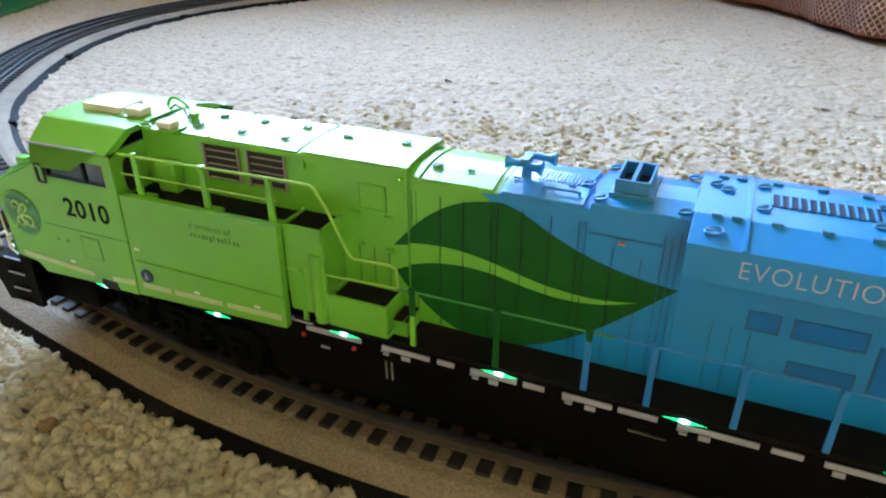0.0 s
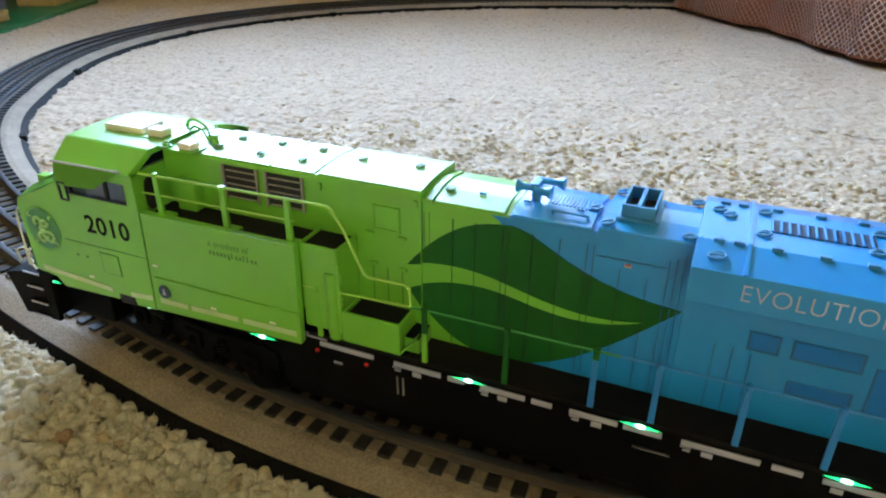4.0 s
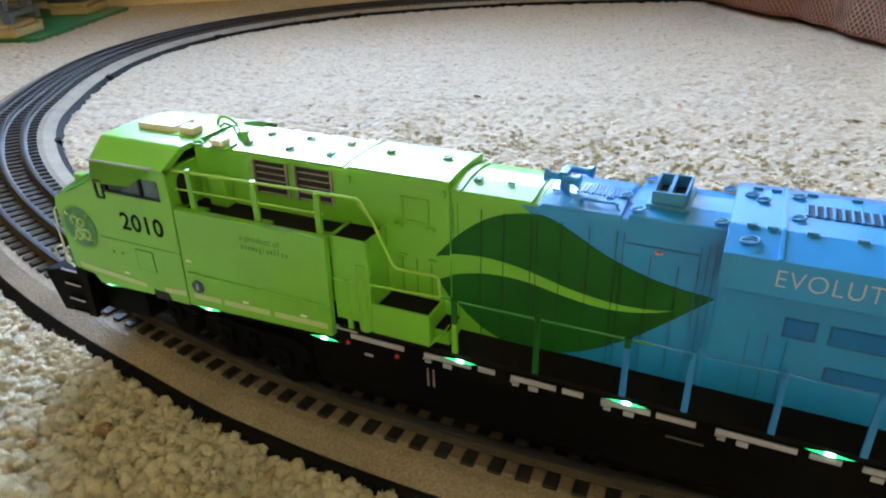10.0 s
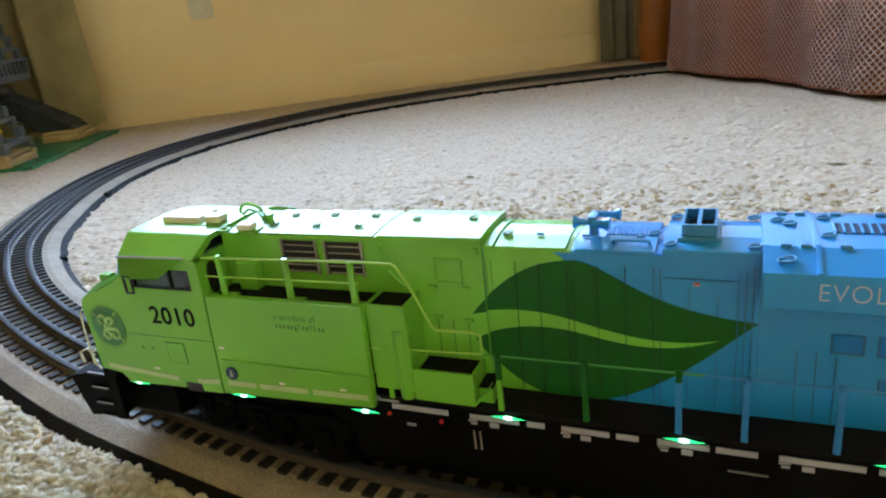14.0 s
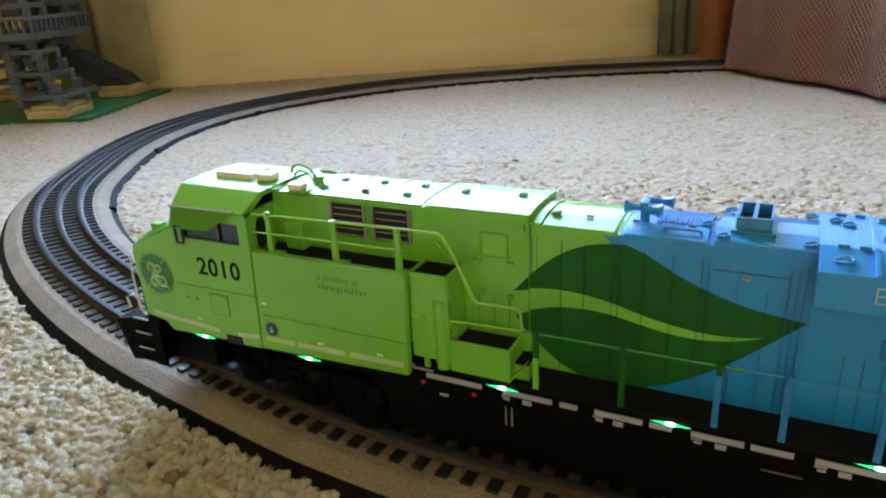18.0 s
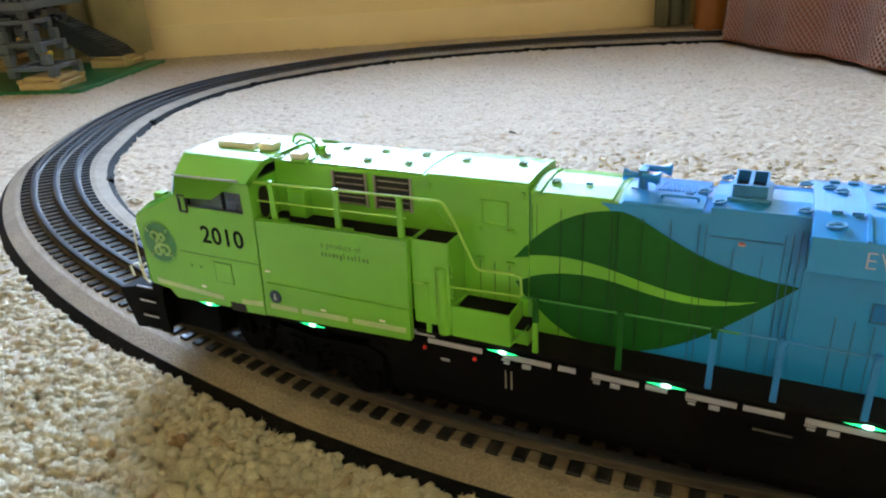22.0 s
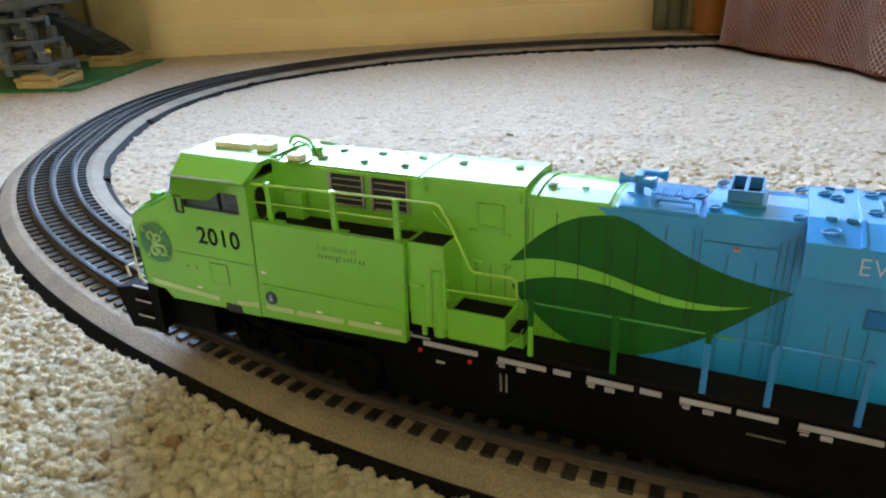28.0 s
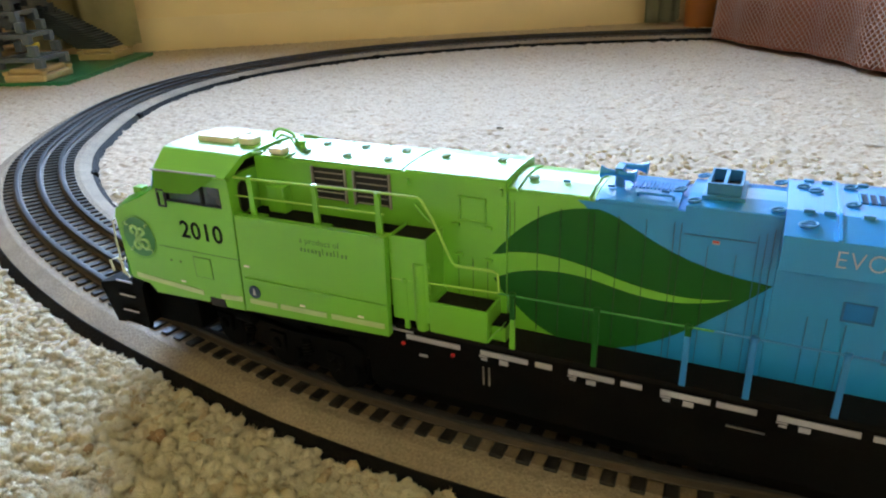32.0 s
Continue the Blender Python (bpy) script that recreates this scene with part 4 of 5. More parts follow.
part("roof_bead", prism([(0.028, 0.311), (0.15, 0.343), (far(0.15), 0.343), (far(0.028), 0.311), (far(0.028), 0.318), (far(0.15), 0.3505), (0.15, 0.3505), (0.028, 0.318)], "x", 0.886, 0.897, 0.001), BLUE, loco)
gr = part("radiator_grille", box(0.942, 1.205, 0.262, 0.345, 0.343, 0.3465), GRILLE, loco, "roof grille with a row of bars, shade between them painted dark")
for k in range(12):
    x = 0.942 + 0.0225 * k
    part("bar", box(x, x + 0.006, 0.258, 0.349, 0.345, 0.352, 0.001), BLUE, gr)
for x in (0.80, 0.85, 0.945, 1.06, 1.17, 1.28, 1.4):
    for y in (0.15, far(0.15)):
        part("hinge", box(x, x + 0.028, y - 0.008, y + 0.008, 0.340, 0.352, 0.002), EYE_B, loco)


def text(name, body, x0, x1, z0, z1, y, mat, parent, label="", bold=0.0):
    """Raised lettering on the walkway side, from the built-in font, filling x0..x1 and z0..z1."""
    cu = bpy.data.curves.new(name, "FONT")
    cu.body, cu.size, cu.extrude, cu.space_character, cu.offset = body, 1.0, 0.02, 1.08, bold
    tmp = new(name + "_curve", cu)
    me = bpy.data.meshes.new_from_object(tmp.evaluated_get(bpy.context.evaluated_depsgraph_get()))
    bpy.data.objects.remove(tmp)
    b = bmesh.new()
    b.from_mesh(me)
    bpy.data.meshes.remove(me)
    xs, zs_ = [v.co.x for v in b.verts], [v.co.y for v in b.verts]
    for v in b.verts:
        v.co = Vector((x0 + (v.co.x - min(xs)) / (max(xs) - min(xs)) * (x1 - x0), y - 0.0014 + v.co.z * 0.02, z0 + (v.co.y - min(zs_)) / (max(zs_) - min(zs_)) * (z1 - z0)))
    return part(name, b, mat, parent, label)


FAINT = material("faint_green_print", (0.075, 0.20, 0.02), 0.45, vary=0.1, scale=200)
text("road_number", "2010", -1.388, -1.172, 0.017, 0.092, SIDE_Y, INK, loco, "black number 2010 on the cab side", 0.018)
text("lettering", "EVOLUTION", 0.892, 1.255, 0.240, 0.288, 0.03, TXT, loco, "pale word EVOLUTION on the radiator housing", -0.012)
text("lettering", "a product of", -0.806, -0.633, 0.074, 0.106, SIDE_Y, FAINT, loco, "small dark green words on the side panel")
for k, (w, tall) in enumerate(((1, 0), (1, 0), (1, 0), (1.6, 0), (1, 0), (1, -1), (0.5, 1), (1, 0), (1, 0), (0.6, 1), (0.5, 1), (1, 0), (1, 0))):
    x = -0.806 + 0.0161 * k
    part("lettering_bar", box(x, x + 0.0085 * min(w, 1.3), SIDE_Y - 0.0022, SIDE_Y, 0.047 - 0.008 * (tall < 0), 0.062 + 0.009 * (tall > 0), 0.001, 1), FAINT, loco, "small dark green printed mark")

# round emblem: ring, disc and pale curls
EMB = material("emblem_green", (0.05, 0.22, 0.07), 0.4, vary=0.1, scale=200)
bm = lathe([(0, -0.0008), (0.0875, -0.0008), (0.088, 0.0), (0, 0.0)], (-1.635, SIDE_Y - 0.001, -0.019), "y", 40)
emblem = part("emblem", bm, EMB, loco, "round dark green emblem with pale curls")
for r0, r1 in ((0.0935, 0.0955),):
    b = bmesh.new()
    ring = [[b.verts.new((-1.635 + r * math.cos(2 * math.pi * k / 40), SIDE_Y - 0.0025, -0.019 + r * math.sin(2 * math.pi * k / 40))) for k in range(40)] for r in (r0, r1)]
    for k in range(40):
        b.faces.new((ring[0][k], ring[0][(k + 1) % 40], ring[1][(k + 1) % 40], ring[1][k]))
    bmesh.ops.solidify(b, geom=b.faces[:], thickness=0.001)
    part("emblem_ring", b, EMB, emblem)
CURL = material("pale_curl", (0.36, 0.60, 0.24), 0.45, vary=0.1, scale=200)


def curl(cx, cz, r, a0, a1, tail=None, w=0.0068):
    pts = [(-1.635 + cx + r * (1 - 0.35 * k / 14) * math.cos(a0 + (a1 - a0) * k / 14), SIDE_Y - 0.004, -0.019 + cz + r * (1 - 0.35 * k / 14) * math.sin(a0 + (a1 - a0) * k / 14)) for k in range(15)]
    if tail:
        pts = [(-1.635 + tail[0], SIDE_Y - 0.004, -0.019 + tail[1])] + pts
    part("curl", tube(pts, w, 6), CURL, emblem)


curl(-0.022, 0.030, 0.022, -1.2, 4.6, (0.0, -0.03))
curl(0.020, 0.026, 0.018, 4.2, -1.6, (0.0, -0.01))
curl(-0.010, -0.036, 0.022, 1.2, 6.8, (0.012, 0.0))
curl(0.032, -0.030, 0.024, 2.2, -3.6, (0.004, 0.004))
for k in range(4):
    a = math.pi / 4 + k * math.pi / 2
    curl(0.078 * math.cos(a), 0.078 * math.sin(a), 0.010, a, a + 3.4, None, 0.003)

# stripes, labels and panel lines of the cab and the skirt
for a, b, c, d in ((-1.70, -1.33, -0.203, -0.224), (-1.235, -1.125, -0.222, -0.214), (-1.085, -0.952, -0.212, -0.210), (-0.935, -0.722, -0.209, -0.204), (-0.70, -0.472, -0.203, -0.198)):
    part("pale_stripe", prism([(a, c - 0.011), (b, d - 0.011), (b, d + 0.011), (a, c + 0.011)], "y", SIDE_Y - 0.002, SIDE_Y), PALE, loco, "pale reflective stripe")
badge = part("badge", lathe([(0, -0.003), (0.027, -0.003), (0.028, 0), (0, 0)], (-1.052, SIDE_Y - 0.004, -0.166), "y", 24), material("navy_badge", (0.02, 0.05, 0.10), 0.4), loco, "round navy badge")
part("badge_mark", prism([(-1.060, -0.178), (-1.044, -0.178), (-1.050, -0.150), (-1.054, -0.150)], "y", SIDE_Y - 0.009, SIDE_Y - 0.0065), WHITE, badge)
for x, z in ((-1.075, -0.06), (-0.83, -0.185), (-0.57, -0.178), (-1.43, -0.188)):
    part("decal", box(x - 0.012, x + 0.012, SIDE_Y - 0.0022, SIDE_Y, z - 0.004, z + 0.004), CREAM, loco, "tiny cream label")
part("panel_line", box(-1.53, -1.11, SIDE_Y - 0.0015, SIDE_Y + 0.001, -0.041, -0.0385), FAINT, loco)
hatch = part("cab_hatch", box(-1.352, -1.258, SIDE_Y - 0.001, SIDE_Y + 0.001, -0.152, -0.060), FAINT, loco, "recessed lime green hatch on the cab")
part("hatch_panel", box(-1.347, -1.262, SIDE_Y - 0.003, SIDE_Y, -0.149, -0.064, 0.001), GREEN, hatch)
for x in (-1.475, -1.425):
    part("bolt", lathe([(0, -0.002), (0.006, -0.002), (0.006, 0), (0, 0)], (x, SIDE_Y - 0.001, -0.098), "y", 10), SEAM_G, loco)
part("step_opening", box(-1.298, -1.224, SIDE_Y + 0.001, SIDE_Y + 0.03, -0.275, -0.225), DARK, loco)

# handrails
def rail(points, mat, r=0.005, label=""):
    part("handrail", tube(points, r), mat, loco, label)


def stanchion(x, z0, z1, y, mats, w=0.0108):
    for a, b, m in mats:
        part("stanchion", prism([(x - w * 0.9, a), (x + w * 0.9, a), (x + w * 0.75, b), (x - w * 0.75, b)], "y", y - 0.006, y + 0.006, 0.002), m, loco)
    part("stanchion_cap", lathe([(0, -0.008), (0.011, -0.008), (0.0125, 0), (0.011, 0.007), (0, 0.009)], (x, y, z1), n=12), mats[-1][2], loco)


RAILG = material("pale_green_rail", (0.33, 0.58, 0.09), 0.35, vary=0.1, scale=60)
RAILB = material("pale_blue_rail", (0.03, 0.22, 0.60), 0.35, vary=0.1, scale=60)
rail([(-1.155, -0.005, 0.286), (-1.03, -0.005, 0.288), (-0.48, -0.005, 0.299), (-0.335, -0.005, 0.300), (-0.318, -0.005, 0.292), (-0.277, -0.004, 0.225), (-0.215, -0.002, 0.085), (-0.200, -0.002, 0.072), (-0.07, 0, 0.074), (-0.052, 0.0, 0.066), (-0.048, 0, 0.0)], RAILG)
rail([(-1.155, -0.004, 0.214), (-0.464, -0.004, 0.222)], RAILG, 0.0035)
for x in (-1.03, -0.742, -0.484):
    stanchion(x, 0.13, 0.292, -0.004, ((0.128, 0.29, GREEN),), 0.014)
    part("stanchion_foot", box(x - 0.01, x + 0.04, -0.006, 0.03, 0.129, 0.142, 0.003), GREEN, loco)
RAILD = material("leaf_green_rail", (0.05, 0.26, 0.06), 0.4, vary=0.1, scale=60)
rail([(-0.49, -0.012, -0.013), (-0.05, 0, -0.003)], RAILG, 0.0036)
rail([(-0.05, 0, -0.003), (0.55, 0, 0.0), (0.62, 0, 0.0)], RAILD, 0.0036)
rail([(0.62, 0, 0.0), (2.4, 0, 0.0)], RAILB, 0.0036)
stanchion(-0.395, -0.2, -0.012, -0.008, ((-0.205, -0.012, GREEN),), 0.010)
stanchion(0.0, -0.2, 0.0, 0.0, ((-0.205, -0.09, GREEN), (-0.09, 0.0, LEAF)))
stanchion(0.277, -0.2, 0.0, 0.0, ((-0.205, 0.0, LEAF),))
stanchion(0.55, -0.2, 0.0, 0.0, ((-0.205, -0.03, RAILB), (-0.03, 0.0, LEAF)))
for x in (0.73, 0.963, 1.19, 1.44, 1.70, 1.96, 2.2):
    stanchion(x, -0.2, 0.0, 0.0, ((-0.205, 0.0, RAILB),))

# sill: white plates, marks and lamps
sill_y = 0.0115
for a, b in ((-0.413, -0.199), (-0.472, -0.385), (-0.120, 0.053), (0.079, 0.138), (0.194, 0.345), (0.366, 0.433), (0.489, 0.638), (0.655, 0.769), (0.824, 1.04), (1.07, 1.15), (1.20, 1.36), (1.40, 1.49)):
    up_ = 0.026 if a < -0.45 else 0.0
    part("white_plate", box(a, b, sill_y - 0.006, sill_y, -0.262 + up_, -0.243 + up_, 0.001), WHITE, loco, "white reflective plate on the sill")
for x in (-0.035, 0.27, 0.575, 0.90, 1.24):
    part("small_plate", box(x - 0.016, x + 0.016, sill_y - 0.004, sill_y, -0.287, -0.269, 0.001), WHITE, loco)
for x in (-0.105, 0.212, 0.512, 0.845):
    part("small_mark", box(x - 0.022, x + 0.010, sill_y - 0.003, sill_y, -0.272, -0.268), WHITE, loco)
    part("small_mark", box(x - 0.014, x + 0.008, sill_y - 0.003, sill_y, -0.284, -0.277), WHITE, loco)
part("small_plate", box(-0.372, -0.338, 0.022, 0.028, -0.337, -0.328), WHITE, loco)
for x, z in ((-0.429, -0.287), (-0.229, -0.292)):
    part("red_lamp", lathe([(0, -0.010), (0.006, -0.008), (0.0085, -0.003), (0.0085, 0), (0, 0)], (x, 0.011, z), "y", 12), RED, loco, "small red lens")
for z in np.linspace(-0.325, -0.395, 8):
    for x in (-0.118, -0.096):
        part("gauge_mark", box(x - 0.003, x + 0.003, 0.024, 0.030, z - 0.003, z + 0.003), LOUVRE, loco)

# front steps, plough and grab irons
part("plough", prism([(-1.985, -0.30), (-1.78, -0.25), (-1.72, -0.468), (-1.925, -0.492)], "y", -0.026, far(-0.026), 0.005), FRAME, loco, "black plough below the nose")
part("step_side", prism([(-1.75, -0.235), (-1.675, -0.235), (-1.695, -0.27), (-1.702, -0.475), (-1.742, -0.475)], "y", -0.04, -0.02), FRAME, loco)
for k, z in enumerate((-0.255, -0.325, -0.402, -0.468)):
    st = part("step", box(-1.855, -1.745, -0.04, 0.10, z - 0.008, z, 0.002), FRAME, loco)
    part("step_edge", box(-1.845, -1.752, -0.044, -0.040, z - 0.006, z + 0.001), WHITE, st, "white step edge")
GRAB = material("white_grab_iron", (0.75, 0.70, 0.55), 0.45, vary=0.1, scale=100)
rail([(-1.785, -0.02, 0.035), (-1.803, -0.02, 0.02), (-1.812, -0.02, -0.06), (-1.812, -0.02, -0.165), (-1.80, -0.025, -0.195), (-1.775, -0.03, -0.205)], GRAB, 0.0038, "white grab iron at the nose")
rail([(-1.765, -0.03, -0.14), (-1.79, -0.035, -0.16), (-1.79, -0.035, -0.21), (-1.765, -0.03, -0.235)], GRAB, 0.006)
rail([(-1.90, 0.0, -0.24), (-1.91, 0.0, -0.19), (-1.885, 0.02, -0.18), (-1.87, 0.03, -0.22)], GRAB, 0.006)
part("nose_lamp", box(-1.80, -1.775, 0.0, 0.05, -0.06, 0.0, 0.006), GREEN, loco)
part("headlight_bar", box(-1.735, -1.685, 0.06, 0.10, 0.125, 0.158, 0.006), GREEN, loco, "glossy green fitting on the nose slope")
# Block added to keep light from passing under the nose.
part("pilot", box(-1.76, -1.48, 0.05, far(0.05), -0.48, -0.28, 0.01), FRAME, loco, "black pilot block behind the plough, added to stop light under the nose")
part("coupler", box(-2.02, -1.9, 0.24, 0.33, -0.44, -0.36, 0.01), FRAME, loco)

# bogies
def bogie(cx, turn):
    m = Matrix.Translation((cx, YC, 0)) @ Matrix.Rotation(turn, 4, "Z") @ Matrix.Translation((-cx, -YC, 0))

    def go(b):
        for v in b.verts:
            v.co = m @ v.co
        return b

    side = YC - 0.20
    prof = [(cx - 0.46, -0.38), (cx - 0.40, -0.36), (cx - 0.10, -0.40), (cx + 0.10, -0.40), (cx + 0.40, -0.36), (cx + 0.46, -0.38), (cx + 0.46, -0.45), (cx + 0.36, -0.47), (cx + 0.28, -0.43),
            (cx + 0.10, -0.47), (cx - 0.10, -0.47), (cx - 0.28, -0.43), (cx - 0.36, -0.47), (cx - 0.46, -0.45)]
    bog = part("bogie", go(prism(prof, "y", side, side + 0.03, 0.004)), FRAME, loco, "black six-wheel bogie")
    part("bogie_frame", go(prism(prof, "y", far(side + 0.03), far(side), 0.004)), FRAME, bog)
    part("bolster", go(box(cx - 0.14, cx + 0.14, side + 0.03, far(side + 0.03), -0.44, -0.32, 0.01)), FRAME, bog)
    # Solid block added to stop light passing between the wheels.
    part("bogie_light_block", go(box(cx - 0.44, cx + 0.44, YC - 0.14, YC + 0.14, -0.585, -0.31, 0.01)), FRAME, bog)
    for dx in (-0.33, 0.0, 0.33):
        for s in (1, -1):
            y = YC - s * 0.168
            part("wheel", go(lathe([(0, -0.018), (0.080, -0.018), (0.085, -0.012), (0.085, 0.012), (0.098, 0.014), (0.098, 0.022), (0, 0.022)] if s > 0 else [(0, -0.022), (0.098, -0.022), (0.098, -0.014), (0.085, -0.012), (0.085, 0.012), (0.08, 0.018), (0, 0.018)], (cx + dx, y, RAILTOP + 0.0855), "y", 28)), FRAME, bog)
        part("axle_box", go(box(cx + dx - 0.045, cx + dx + 0.045, side - 0.018, side + 0.002, -0.50, -0.42, 0.008)), FRAME, bog)
        part("axle_cap", go(lathe([(0, -0.016), (0.022, -0.014), (0.026, -0.004), (0.026, 0.0), (0, 0.0)], (cx + dx, side - 0.018, -0.468), "y", 16)), FRAME, bog)
    for dx in (-0.17, 0.17):
        for k in range(4):
            part("spring_coil", go(lathe([(0.02, 0), (0.026, 0.006), (0.02, 0.012)], (cx + dx, side - 0.008, -0.47 + 0.016 * k), n=12)), FRAME, bog)
    part("brake_cylinder", go(lathe([(0, -0.06), (0.026, -0.06), (0.03, -0.05), (0.03, 0.05), (0, 0.055)], (cx - 0.17, side - 0.015, -0.385), "x", 14)), FRAME, bog)


bogie(-1.05, radians(-8.5))
bogie(1.95, radians(8.5))
part("air_reservoir", lathe([(0, -0.30), (0.05, -0.29), (0.062, -0.26), (0.062, 0.26), (0.05, 0.29), (0, 0.30)], (-0.42, 0.10, -0.385), "x", 18), FRAME, loco)
part("fuel_cap", lathe([(0, -0.02), (0.03, -0.018), (0.034, 0), (0, 0)], (0.78, 0.05, -0.375), "y", 16), FRAME, loco)
# Steel strip added in place of a gleam below the sill.
part("gleam_strip", box(0.69, 0.80, 0.020, 0.030, -0.334, -0.329), STEEL, loco, "thin steel strip standing in for a gleam on the dark underside")

# running lights along the sill: each is one glowing piece with a bright core and tapering ends
CORE = bpy.data.materials.new("bright_green_glow")
CORE.use_nodes = True
cb = CORE.node_tree.nodes["Principled BSDF"]
cb.inputs["Emission Color"].default_value, cb.inputs["Emission Strength"].default_value = (0.45, 1.0, 0.70, 1), 5.0


def running_light(x, y, z):
    lens = lathe([(0, -0.062), (0.0016, -0.042), (0.0040, -0.018), (0.0040, 0.018), (0.0016, 0.042), (0, 0.062)], (0, 0, FLOOR), "x", 10)
    me = bpy.data.meshes.new("running_light")
    for v in lens.verts:
        v.co = Vector((v.co.x, v.co.y, v.co.z - FLOOR)) * U
    lens.to_mesh(me)
    lens.free()
    me.materials.append(LED)
    smooth(me)
    ob = new("running_light", me)
    ob.parent = loco
    ob.location = at(x, y, z) - BASE[loco.name]
    core = lathe([(0, -0.022), (0.0045, -0.014), (0.0068, 0), (0.0045, 0.014), (0, 0.022)], (0, 0, FLOOR), "x", 12)
    cm = bpy.data.meshes.new("core")
    for v in core.verts:
        v.co = Vector((v.co.x, v.co.y, v.co.z - FLOOR)) * U
    core.to_mesh(cm)
    core.free()
    cm.materials.append(CORE)
    smooth(cm)
    c = new("core", cm)
    c.parent = ob
    return tagged(ob, "glowing green running light below the side")


REAR_LIGHTS = [(running_light(0, 0, -0.22), n) for n in range(5)]
FRONT_LIGHTS = [(running_light(0, 0, -0.28), n) for n in (-1, 0, 1)]

# ---------------------------------------------------------------- bed with cover, and its post
bed = thing("bed", room(7.5, -3.0, FLOOR), "bed with a red cover and pale netting hanging to the carpet", "bed")
LINE = [(-0.35, 14.6), (-0.45, 11.16), (0.13, 10.6), (1.0, 9.67), (1.62, 8.85), (1.85, 8.42), (2.0, 8.12), (2.35, 7.85), (2.9, 7.4), (3.3, 7.25), (4.2, 8.0), (6.0, 9.6), (10.2, 13.4), (9.0, 14.6)]


def along(points, step):
    p = np.array(points)
    run = np.r_[0, np.cumsum(np.hypot(*np.diff(p, axis=0).T))]
    q = np.arange(0, run[-1], step)
    out = np.c_[np.interp(q, run, p[:, 0]), np.interp(q, run, p[:, 1])]
    for _ in range(6):
        out[1:-1] = 0.5 * out[1:-1] + 0.25 * (out[2:] + out[:-2])
    return out


EDGE = along(LINE, 0.05)
ENOR = np.gradient(EDGE, axis=0)
ENOR = np.c_[ENOR[:, 1], -ENOR[:, 0]] / np.hypot(*ENOR.T)[:, None]


def cloth_at(s, z, out=0.0):
    """A place on the hanging cover: s along its foot, z up."""
    i = min(max(s / 0.05, 0), len(EDGE) - 1.001)
    k, f = int(i), i - int(i)
    p, n = EDGE[k] * (1 - f) + EDGE[k + 1] * f, ENOR[k] * (1 - f) + ENOR[k + 1] * f
    w = 0.05 * math.sin(s * 3.1 + 0.4 * z) + 0.035 * math.sin(s * 7.7 + 1 + 0.3 * z) + out - 0.05 * z
    return Vector((p[0] + n[0] * w, p[1] + n[1] * w, z))


bm = bmesh.new()
zs = [-0.655, -0.64, -0.6, -0.3, 0.1, 0.6, 1.2, 2.0, 2.7]
grid = [[bm.verts.new(cloth_at(i * 0.05, z)) for i in range(len(EDGE) - 1)] for z in zs]
for a, b in zip(grid, grid[1:]):
    for i in range(len(a) - 1):
        bm.faces.new((a[i], a[i + 1], b[i + 1], b[i]))
bmesh.ops.solidify(bm, geom=bm.faces[:], thickness=0.03)
part("bedspread", bm, CLOTH, bed, "red cloth hanging to the carpet")
verts, faces = [], []
for sign in (-1, 1):
    for c in np.arange(-10.6, 12.4, 0.092):
        pts = []
        for s in np.arange(3.3, 9.0, 0.05):
            z = c + sign * 1.15 * s
            if -0.645 < z < 2.65:
                pts.append((cloth_at(s, z, 0.014 + 0.004 * sign), 0.0028 + 0.0085 * min(1.0, max(0.0, (s - 5.6) / 1.2))))
        if len(pts) < 2:
            continue
        base = len(verts)
        for p, w in pts:
            verts += [p + Vector((0, 0, w)), p + Vector((-0.008, -0.014, 0)), p - Vector((0, 0, w))]
        for k in range(len(pts) - 1):
            a = base + 3 * k
            faces += [(a, a + 1, a + 4, a + 3), (a + 1, a + 2, a + 5, a + 4), (a + 2, a, a + 3, a + 5)]
me = bpy.data.meshes.new("netting")
me.from_pydata([tuple(at(*v) - BASE[bed.name]) for v in verts], [], faces)
me.materials.append(NET)
net = new("netting", me)
net.parent = bed
tagged(net, "pale lilac netting over the red cloth", kind="stuff")
# Unseen solid base, coloured dark for the shade under the cover.
bm = bmesh.new()
top = [bm.verts.new((*(EDGE[k] + ENOR[k] * -0.22), 2.64)) for k in range(0, len(EDGE), 4)]
low_ = [bm.verts.new((*(EDGE[k] + ENOR[k] * -0.16), -0.50)) for k in range(0, len(EDGE), 4)]
bm.faces.new(top)
bm.faces.new(low_)
for k in range(len(top)):
    j = (k + 1) % len(top)
    bm.faces.new((low_[k], low_[j], top[j], top[k]))
bmesh.ops.recalc_face_normals(bm, faces=bm.faces[:])
part("bed_base", bm, DARK, bed, "unseen bed base, coloured dark for the shade behind the cloth")
post = room(5.44, -1.0, 0)
part("bedpost", lathe([(0, FLOOR), (0.32, FLOOR), (0.33, FLOOR + 0.1), (0.33, 0.2), (0.32, 3.0), (0.34, 5.5), (0.2, 6.0), (0.0, 6.2)], (post.x, post.y, 0), n=28), WOOD, bed, "round orange-brown wooden post")

# ---------------------------------------------------------------- brick-built lattice tower
TC, TA, TB = Vector((-8.99, 5.20, 0)), Vector((-0.93, -0.37, 0)), Vector((-0.37, 0.93, 0))
tower = thing("toy_tower", TC + 1.7 * TA + 1.4 * TB + Vector((0, 0, FLOOR)), "grey brick-built lattice tower on tan feet and green base", "model tower")


